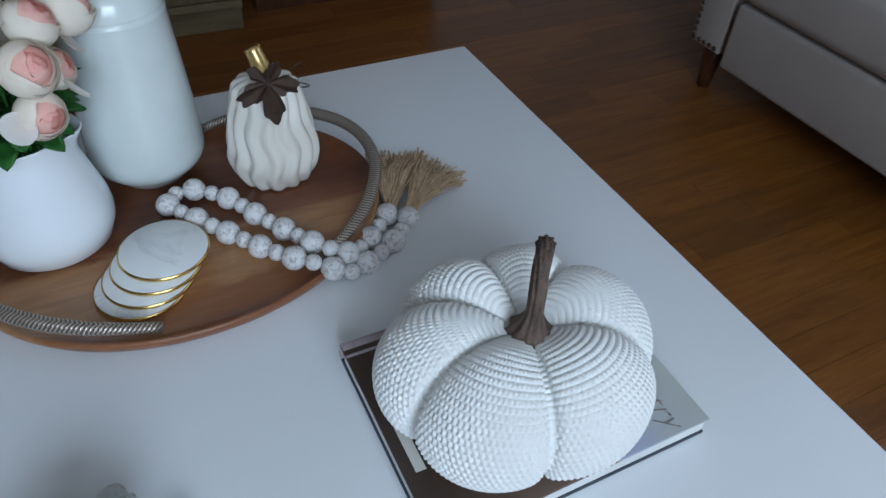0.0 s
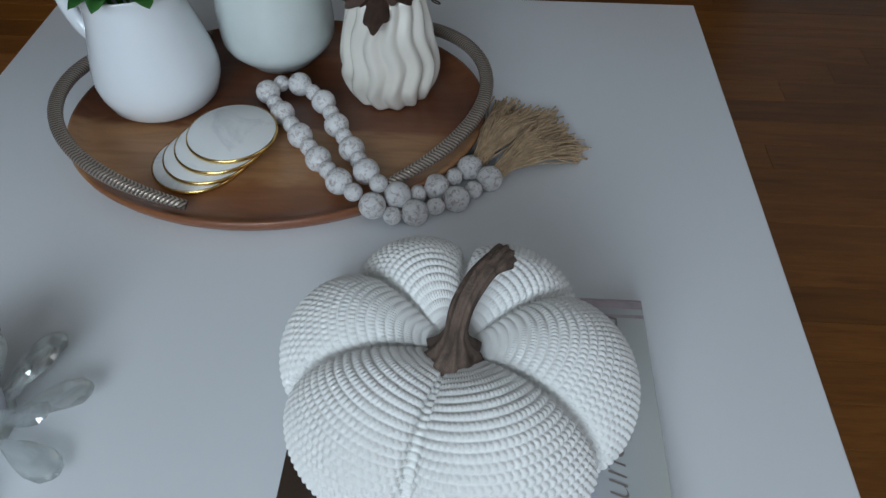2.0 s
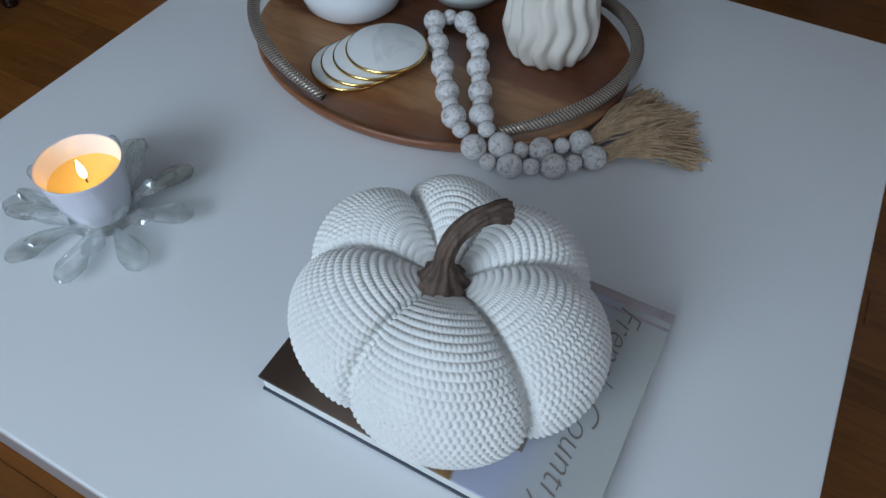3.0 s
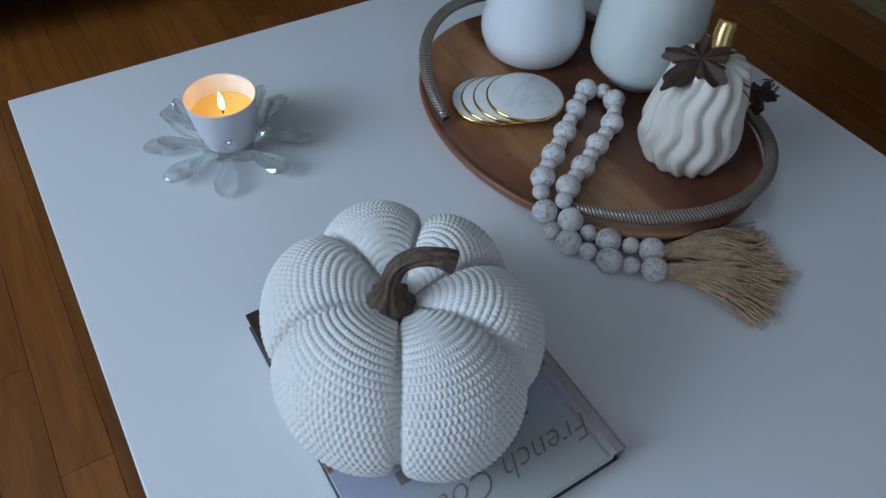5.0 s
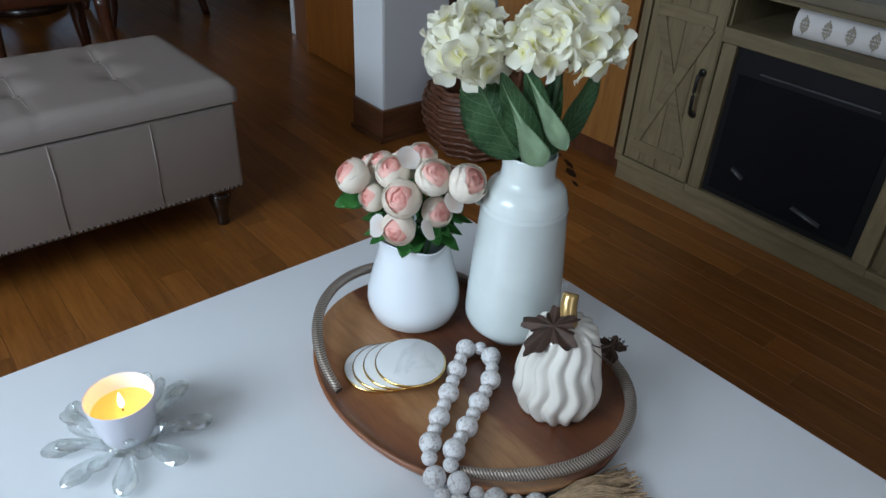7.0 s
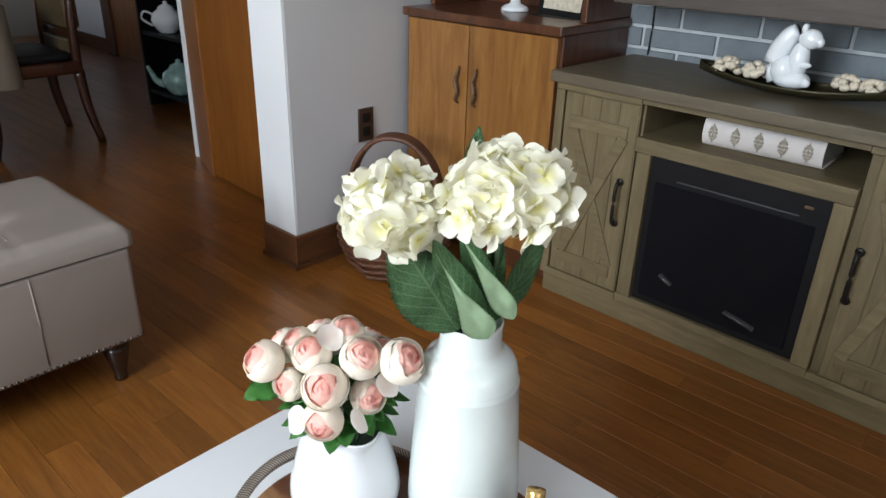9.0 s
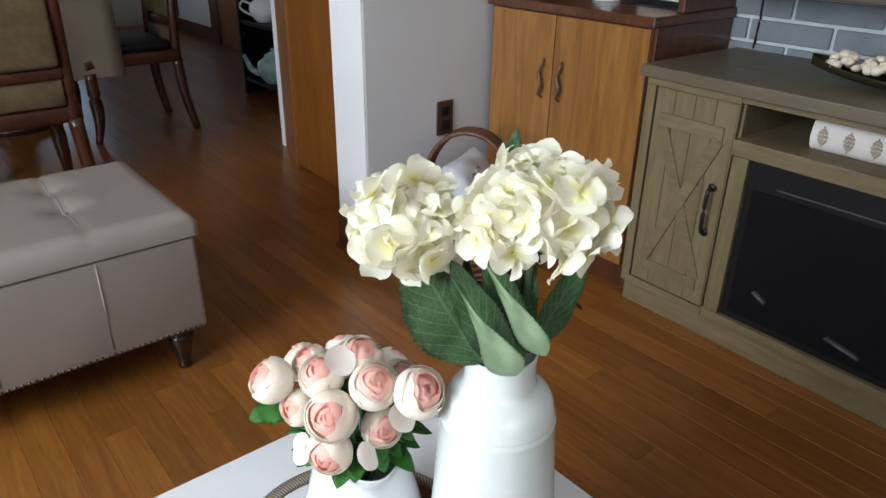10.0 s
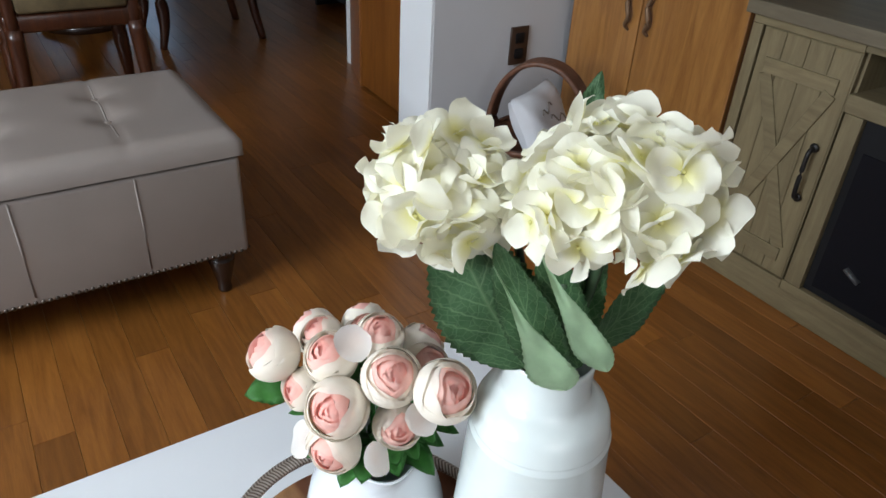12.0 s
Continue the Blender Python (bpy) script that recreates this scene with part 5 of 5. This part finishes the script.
part("stem", ridged_stem(spline([(0.2145, 0.319, 0.580), (0.2145, 0.3185, 0.598), (0.216, 0.3172, 0.616), (0.2215, 0.3135, 0.633), (0.233, 0.305, 0.6435), (0.2445, 0.2955, 0.6455), (0.253, 0.2885, 0.642)], 48),
                         lambda u: 0.0069 + 0.0125 * (1 - max(0, min(1, (u - 0.05) / 0.24))) ** 1.7 + 0.0016 * max(0, u - 0.8) / 0.2, 9), "stem", kp, "curved brown dried stem")

# crystal lotus holder and candle
LX, LY = 0.2065, 0.7145
lot = thing("crystal_lotus_holder", (LX, LY, 0.45), "clear cut-crystal lotus candle holder", "candle holder")


def crystal_petal(length, width, thick):
    """A cut teardrop: flat facets, pointed outer end."""
    b = bmesh.new()
    rings = []
    for q, (u, w) in enumerate(((0.0, 0.14), (0.18, 0.42), (0.42, 0.76), (0.68, 1.0), (0.87, 0.82), (0.965, 0.48), (1.0, 0.12))):
        rings.append([b.verts.new((length * u, width * w * math.cos(a), thick * w * math.sin(a) * (1.0 if math.sin(a) > 0 else 0.55)))
                      for a in [2 * math.pi * (k + 0.5 * (q % 2)) / 6 + 0.2 for k in range(6)]])
    for q in range(len(rings) - 1):
        lo, hi = rings[q], rings[q + 1]
        for k in range(6):
            k1 = (k + 1) % 6
            if q % 2 == 0:
                b.faces.new((lo[k], lo[k1], hi[k]))
                b.faces.new((lo[k1], hi[k1], hi[k]))
            else:
                b.faces.new((lo[k], hi[k1], hi[k]))
                b.faces.new((lo[k], lo[k1], hi[k1]))
    b.faces.ensure_lookup_table()
    bmesh.ops.holes_fill(b, edges=[e for e in b.edges if e.is_boundary])
    bmesh.ops.recalc_face_normals(b, faces=b.faces)
    me = finish(b, False)
    me.materials.append(M["glass"])
    return me


PETALS = [crystal_petal(0.068, 0.0155, 0.0075), crystal_petal(0.054, 0.0120, 0.0065), crystal_petal(0.045, 0.0095, 0.0060)]
for ring, (cnt, off, r0, z0, tilt) in enumerate(((8, 0.42, 0.033, 0.4585, 3), (8, 0.05, 0.033, 0.4635, 24), (9, 0.3, 0.036, 0.467, 52))):
    for k in range(cnt):
        a = off + 2 * math.pi * k / cnt + 0.07 * math.sin(7 * k + ring)
        m = Matrix.Translation((LX, LY, z0)) @ Matrix.Rotation(a, 4, "Z") @ Matrix.Translation((r0, 0, 0)) @ Matrix.Rotation(radians(-tilt + 4 * math.sin(3 * k)), 4, "Y")
        placed("crystal_petal", PETALS[ring], lot, m)
part("base_disc", lathe([(0.001, 0.4505), (0.034, 0.4505), (0.036, 0.454), (0.034, 0.4595), (0.001, 0.4595)], LX, LY, 24), "glass", lot)

can = thing("tealight_candle", (LX, LY, 0.46), "lit candle in white cup on crystal holder", "candle")
part("cup", lathe([(0.001, 0.4602), (0.029, 0.4602), (0.031, 0.463), (0.0355, 0.482), (0.0413, 0.5225), (0.0417, 0.5245), (0.0410, 0.5248), (0.0401, 0.523), (0.0345, 0.484), (0.031, 0.4745), (0.001, 0.472)], LX, LY, 56), "tin", can)
part("wax", lathe([(0.0372, 0.5015), (0.032, 0.4990), (0.023, 0.4980), (0.012, 0.4977), (0.001, 0.4975)], LX, LY, 40), "wax", can, "molten yellow wax")
part("wick", tube([(LX, LY, 0.4965), (LX, LY, 0.5015), (LX + 0.0008, LY, 0.505)], 0.0009, 6), "wick", can)
fl = part("flame", lathe([(0.0003, 0.503), (0.0024, 0.5055), (0.0037, 0.510), (0.0034, 0.516), (0.0019, 0.522), (0.0002, 0.528)], LX, LY, 16), "flame", can, "small yellow flame")
fl.visible_shadow = False
cl = bpy.data.lights.new("candle_light", "POINT")
cl.energy, cl.color, cl.shadow_soft_size = 0.060, (1.0, 0.40, 0.06), 0.004
new("candle_light", cl).location = (LX, LY, 0.514)

# ---------- flowers ----------


def petal_rows(length, width, cup, nx=5, ny=5, wave=0.0, ph=0.0):
    """A broad petal from the origin along +x, cupped upward."""
    rows = []
    for i in range(nx):
        u = i / (nx - 1)
        w = width * (0.22 + 1.0 * math.sin(math.pi * min(1, 0.12 + 0.62 * u ** 0.8)) ** 1.0) * (1 if u < 0.85 else 1 - 2.2 * (u - 0.85) ** 1.2)
        rows.append([(length * u * (1 - 0.12 * abs(2 * j / (ny - 1) - 1) ** 2 * u), w * 0.5 * (2 * j / (ny - 1) - 1),
                      cup * u * u + 0.25 * cup * (2 * j / (ny - 1) - 1) ** 2 + wave * math.sin(5 * u + 4 * j / ny + ph) * u) for j in range(ny)])
    return rows


def floret(seed):
    random.seed(seed)
    bm = bmesh.new()
    for k in range(4):
        b = grid_bm(petal_rows(0.0212 * random.uniform(0.88, 1.12), 0.0212 * random.uniform(0.9, 1.12), random.uniform(-0.010, 0.010), 7, 7, 0.0028, random.uniform(0, 6)))
        m = Matrix.Rotation(k * math.pi / 2 + random.uniform(-0.14, 0.14), 4, "Z") @ Matrix.Rotation(random.uniform(-0.45, 0.05), 4, "Y") @ Matrix.Translation((0.001, 0, 0.0006 * (k % 2)))
        bmesh.ops.transform(b, matrix=m, verts=b.verts)
        bm = merge(bm, b)
    bm = merge(bm, ball((0, 0, 0.0012), 0.0018, 6))
    return mesh_of(bm, "hydrangea")


FLORETS = [floret(60 + k) for k in range(7)]
hyd = thing("hydrangea_bunch", (VX, VY, 0.60), "cream artificial hydrangeas with green leaves in tall vase", "flowers")


def flower_head(c, rad, count, squash, seed):
    random.seed(seed)
    c = Vector(c)
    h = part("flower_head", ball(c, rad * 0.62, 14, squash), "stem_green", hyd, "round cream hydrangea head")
    for k in range(count):
        t = (k + 0.5) / count
        zc = 1 - 1.62 * t
        a = k * 2.39996 + random.uniform(-0.25, 0.25)
        q = math.sqrt(max(0, 1 - zc * zc))
        n = Vector((q * math.cos(a), q * math.sin(a), zc))
        p = c + Vector((n.x * squash[0], n.y * squash[1], n.z * squash[2])) * rad * random.uniform(0.74, 1.10)
        n = (n + Vector((random.gauss(0, 0.38), random.gauss(0, 0.38), random.gauss(0, 0.38)))).normalized()
        placed("floret", random.choice(FLORETS), h, aim(p, n, random.uniform(0, 6.3), random.uniform(0.78, 1.06)))
    return h


LC, RC = (0.655, 0.612, 0.904), (0.721, 0.517, 0.930)
flower_head(LC, 0.0455, 64, (1.0, 1.0, 0.92), 5)
flower_head(RC, 0.051, 84, (1.06, 1.06, 0.88), 6)
for c0 in (LC, RC):
    part("stalk", tube(spline([(VX + (c0[0] - VX) * 0.05, VY + (c0[1] - VY) * 0.05, 0.60), (VX + (c0[0] - VX) * 0.25, VY + (c0[1] - VY) * 0.25, 0.76), (c0[0] + (VX - c0[0]) * 0.25, c0[1] + (VY - c0[1]) * 0.25, 0.85), c0], 16), 0.0038, 8), "stem_green", hyd)


def leaf(base, tip, face, width, bend, fold, teeth=22, nu=89, nv=9, skew=0.82):
    """A toothed oval leaf from base to tip; face is the way its upper side looks."""
    base, tip = Vector(base), Vector(tip)
    d = tip - base
    L = d.length
    d.normalize()
    s = d.cross(Vector(face)).normalized()
    n = s.cross(d).normalized()
    rows = []
    for i in range(nu):
        u = i / (nu - 1)
        w = width * 0.5 * (math.sin(math.pi * u ** skew) ** 0.75 + 0.02) * (1 + 0.075 * (2 * abs((u * teeth) % 1 - 0.5) - 0.5))
        mid = base + d * (L * u) + n * (bend * math.sin(math.pi * u))
        rows.append([mid + s * (w * (2 * j / (nv - 1) - 1)) + n * (fold * w * abs(2 * j / (nv - 1) - 1) + 0.0012 * math.sin(16 * u + 2.5 * abs(2 * j / (nv - 1) - 1)) ) for j in range(nv)])
    b = grid_bm(rows)
    layer = b.loops.layers.uv.verify()
    b.verts.index_update()
    for f in b.faces:
        for lp in f.loops:
            i, j = divmod(lp.vert.index, nv)
            lp[layer].uv = (i / (nu - 1), j / (nv - 1))
    bmesh.ops.solidify(b, geom=b.faces[:], thickness=0.0005)
    return b


part("leaf", leaf((0.700, 0.556, 0.770), (0.655, 0.613, 0.888), (-0.6, -0.45, 0.45), 0.080, 0.006, 0.10), "green", hyd, "broad dark green toothed leaf")
fold_1 = part("leaf", leaf((0.714, 0.532, 0.770), (0.664, 0.562, 0.888), (-0.7, -0.5, 0.35), 0.040, 0.004, 0.2), "green", hyd, "green leaf folded along its midrib")
part("turned_edge", leaf((0.655, 0.551, 0.880), (0.712, 0.522, 0.768), (-0.8, -0.4, 0.5), 0.035, 0.006, 0.12, 22, 89, 9, 3.2), "leaf_pale", fold_1, "pale green underside")
fold_2 = part("leaf", leaf((0.722, 0.524, 0.785), (0.690, 0.548, 0.900), (-0.6, -0.6, 0.3), 0.034, 0.004, 0.2), "green", hyd, "green leaf folded along its midrib")
part("turned_edge", leaf((0.672, 0.541, 0.906), (0.730, 0.503, 0.793), (-0.8, -0.4, 0.5), 0.025, 0.005, 0.15, 22, 89, 9, 2.8), "leaf_pale", fold_2, "pale green underside")
part("leaf", leaf((0.752, 0.546, 0.765), (0.787, 0.514, 0.890), (-0.3, -0.9, 0.2), 0.034, 0.006, 0.25), "green", hyd)
part("leaf", leaf((0.728, 0.552, 0.76), (0.728, 0.528, 0.89), (-0.7, -0.6, 0.1), 0.036, 0.006, 0.2), "green", hyd)
part("leaf", leaf((0.760, 0.600, 0.905), (0.774, 0.599, 0.977), (-0.7, -0.6, 0.1), 0.022, 0.003, 0.2), "green", hyd)
part("leaf", leaf((0.735, 0.585, 0.765), (0.70, 0.665, 0.86), (-0.3, 0.8, 0.3), 0.06, 0.008, 0.2), "green", hyd)
for a in (0.4, 1.7, 3.1, 4.4):
    part("stalk", tube(spline([(VX + 0.012 * math.cos(a), VY + 0.012 * math.sin(a), 0.60), (VX + 0.02 * math.cos(a), VY + 0.02 * math.sin(a), 0.76), (VX - 0.02 + 0.03 * math.cos(a), VY + 0.03 * math.sin(a), 0.86)], 10), 0.0035, 7), "stem_green", hyd)


def cup_petal(bm, R, az, width, th0, th1, flare, ph):
    """A patch of a globe about +z: from polar angle th0 (foot) up to th1 (lip)."""
    rows = []
    for i in range(13):
        u = i / 12
        th = th0 + (th1 - th0) * u
        wv = width * (0.45 + 0.55 * math.sin(math.pi * min(1, 0.2 + 0.55 * u))) * (1 if u < 0.8 else 1 - 0.35 * ((u - 0.8) / 0.2) ** 2)
        row = []
        for j in range(14):
            v = 2 * j / 13 - 1
            a = az + wv * v
            rr = R * (1 + flare * u ** 3 + 0.008 * math.sin(3 * v + ph) * u + 0.016 * v * u)
            lip = 0.05 * math.sin(3.0 * v + ph) * u ** 4 - 0.16 * v * v * u ** 2
            t2 = th + lip * -1.0
            row.append((rr * math.sin(t2) * math.cos(a), rr * math.sin(t2) * math.sin(a), rr * math.cos(t2)))
        rows.append(row)
    return merge(bm, grid_bm(rows))


def rose_petals(seed):
    """Petal meshes of one bloom: white-pink outer cups, then peach inner ones set a little higher."""
    random.seed(seed)
    out, inn = [], []
    for R, n, lip, wd in ((1.0, 3, 74, 1.4), (0.965, 3, 60, 1.4), (0.915, 3, 53, 1.4), (0.85, 3, 46, 1.4)):
        o = random.uniform(0, 6)
        for k in range(n):
            b = cup_petal(bmesh.new(), R * 0.0255 * random.uniform(0.97, 1.03), o + 2 * math.pi * k / n, wd, radians(172), radians(lip + random.uniform(-7, 7)), -0.035, random.uniform(0, 6))
            out.append(mesh_of(b, "rose_out"))
    for R, n, lip, wd, up in ((0.75, 3, 35, 1.4, 0.08), (0.62, 3, 27, 1.4, 0.15), (0.48, 3, 18, 1.5, 0.22), (0.34, 2, 10, 1.7, 0.30)):
        o = random.uniform(0, 6)
        for k in range(n):
            b = cup_petal(bmesh.new(), R * 0.0255, o + 2 * math.pi * k / n, wd, radians(140), radians(lip + random.uniform(-6, 6)), -0.04, random.uniform(0, 6))
            bmesh.ops.translate(b, verts=b.verts, vec=(random.uniform(-0.002, 0.002), random.uniform(-0.002, 0.002), up * 0.0255))
            inn.append(mesh_of(b, "rose_in"))
    return out, inn


ROSES = [rose_petals(80 + k) for k in range(4)]
CORE = mesh_of(ball((0, 0, -0.0045), 0.0226, 20, (1, 1, 0.80)), "rose_in")
bou = thing("rose_bunch", (PX, PY, 0.56), "blush pink artificial ranunculus with green leaves in pitcher", "flowers")
spots = [(0.562, 0.730, 0.713, 1.0), (0.598, 0.686, 0.727, 0.95), (0.584, 0.646, 0.708, 1.08), (0.628, 0.634, 0.731, 1.02), (0.661, 0.602, 0.726, 1.08), (0.631, 0.627, 0.681, 0.86),
         (0.581, 0.649, 0.661, 0.98), (0.638, 0.672, 0.744, 0.85), (0.577, 0.703, 0.686, 0.8), (0.606, 0.722, 0.722, 0.8), (0.676, 0.655, 0.706, 0.9), (0.650, 0.715, 0.712, 0.9),
         (0.700, 0.700, 0.690, 0.9), (0.615, 0.765, 0.695, 0.92), (0.665, 0.755, 0.695, 0.9)]
random.seed(9)
for k, (x, y, z, sc) in enumerate(spots):
    n = Vector((x - 0.646, y - 0.691, (z - 0.655) * 1.25)) + Vector((-0.014, -0.014, 0.0))
    r = placed("rose", CORE, bou, aim((x, y, z), n, k * 1.3, sc), "blush pink ranunculus bloom")
    for me in ROSES[k % 4][0]:
        new("outer_petal", me).parent = r
    for me in ROSES[k % 4][1]:
        new("inner_petal", me).parent = r
    p0, p1 = Vector((PX + (x - PX) * 0.15, PY + (y - PY) * 0.15, 0.56)), Vector((x, y, z)) - n.normalized() * 0.02
    part("stalk", tube(spline([p0, (p0 + p1) / 2 + Vector((0, 0, 0.012)), p1], 8), 0.0018, 6), "rose_green", bou)
for k in range(28):
    a = k * 2.4 + random.uniform(-0.3, 0.3)
    rr = random.uniform(0.035, 0.05)
    b0 = Vector((PX + 0.4 * rr * math.cos(a), PY + 0.4 * rr * math.sin(a), 0.618 + random.uniform(0, 0.045)))
    d = Vector((math.cos(a), math.sin(a), random.uniform(-0.05, 0.5))).normalized()
    part("leaf", leaf(b0, b0 + d * random.uniform(0.05, 0.068), (0, 0, 1), random.uniform(0.024, 0.034), 0.006, 0.15, 9, 15, 5), "rose_green", bou)
for k in range(9):
    a = radians(150 + 22 * k) + random.uniform(-0.1, 0.1)
    b0 = Vector((PX + 0.012 * math.cos(a), PY + 0.012 * math.sin(a), 0.613 + 0.007 * (k % 3)))
    d = Vector((math.cos(a), math.sin(a), random.uniform(-0.02, 0.16))).normalized()
    part("leaf", leaf(b0, b0 + d * random.uniform(0.058, 0.07), (0, 0, 1), random.uniform(0.03, 0.038), 0.008, 0.12, 9, 15, 5), "rose_green", bou)
part("leaf", leaf((0.585, 0.72, 0.675), (0.535, 0.735, 0.672), (-0.3, -0.4, 1), 0.034, 0.004, 0.15, 7, 15, 5), "rose_green", bou)
for x, y, z, nx, ny in ((0.678, 0.610, 0.700, 0.5, -1), (0.645, 0.612, 0.700, -0.2, -1), (0.603, 0.618, 0.668, 0.4, -1), (0.566, 0.668, 0.662, -1, 0.2), (0.612, 0.668, 0.752, -0.4, -0.8)):
    b = grid_bm(petal_rows(0.027, 0.027, 0.008, 7, 7, 0.001))
    bmesh.ops.translate(b, verts=b.verts, vec=(-0.012, 0, 0))
    placed("loose_petal", mesh_of(b, "petal_white"), bou, aim((x, y, z), (nx, ny, 0.35), 4.0))

# ---------- pieces of the setting ----------
random.seed(21)


def plank_mesh(length):
    b = box(-0.0390, 0.0390, 0.0004, length - 0.0004, -0.0119, 0.0)
    top = [e for e in b.edges if all(v.co.z > -0.001 for v in e.verts)]
    bmesh.ops.bevel(b, geom=top, offset=0.0007, segments=1, affect="EDGES")
    return mesh_of(b, "floor", False)


LENGTHS = (0.62, 0.85, 1.1, 1.4)
PLANKS = [plank_mesh(q) for q in LENGTHS]
PW = 0.0785
near, far_v, far_f = 0, [], []
for col in range(-40, 40):
    x = 0.932 + (col + 0.5) * PW
    if x > 3.1:
        continue
    y = -2.45 + random.uniform(-1.2, 0)
    while y < 8.3:
        k = random.randrange(4)
        q = LENGTHS[k]
        y1 = y + q
        inside = -0.35 < x < 2.12 and y1 > -1.3 and y < 3.4
        if y1 < -2.28 or (x > 2.5 and y1 < 2.2):
            y = y1
            continue
        if inside and near < 320:
            p = new("plank", PLANKS[k])
            p.location = (x, y, 0)
            p.parent = FLOOR
            near += 1
        else:
            nxt, y, y1 = y1, max(y, -2.30), min(y1, 8.2)
            s = len(far_v)
            far_v += [(x - 0.0385, y + 0.0006, 0), (x + 0.0385, y + 0.0006, 0), (x + 0.0385, y1 - 0.0006, 0), (x - 0.0385, y1 - 0.0006, 0),
                      (x - 0.0385, y + 0.0006, -0.0118), (x + 0.0385, y + 0.0006, -0.0118), (x + 0.0385, y1 - 0.0006, -0.0118), (x - 0.0385, y1 - 0.0006, -0.0118)]
            far_f += [(s, s + 1, s + 2, s + 3), (s, s + 4, s + 5, s + 1), (s + 1, s + 5, s + 6, s + 2), (s + 2, s + 6, s + 7, s + 3), (s + 3, s + 7, s + 4, s)]
            y1 = nxt
        y = y1


def island_floor():
    """The floor's wood again, told apart board by board."""
    m = M["floor"].copy()
    n, l = m.node_tree.nodes, m.node_tree.links
    geo = n.new("ShaderNodeNewGeometry")
    for o in [q for q in n if q.bl_idname == "ShaderNodeObjectInfo"]:
        for lk in list(o.outputs["Random"].links):
            l.new(geo.outputs["Random Per Island"], lk.to_socket)
        n.remove(o)
    return m


me = bpy.data.meshes.new("far_planks")
me.from_pydata(far_v, [], far_f)
me.materials.append(island_floor())
fp = tagged(new("far_planks", me), kind="stuff")
fp.parent = FLOOR

hearth = bpy.data.objects["wall_hearth"]
BRICKS = []
BL, BH, BJ = 0.2495, 0.0605, 0.0115
for q in (BL, BL / 2 - BJ / 2):
    b = box(-0.008, 0.004, 0, q, 0, BH, 0.0025, 1)
    BRICKS.append(mesh_of(b, "brick", False))
for r in range(9):
    z = 0.730 + r * (BH + BJ)
    y = 1.056 - 4 * (BL + BJ) + (0 if r % 2 else -(BL + BJ) / 2)
    while y < 1.365:
        k, cut = 0, min(1.0, (1.384 - y) / BL)
        if y > 0.105:
            b = new("brick", BRICKS[0])
            b.location = (2.5385 + random.uniform(-0.0012, 0.0012), y, z)
            b.scale = (1, cut, 1)
            b.parent = hearth
        y += (BL, BL / 2)[k] + BJ
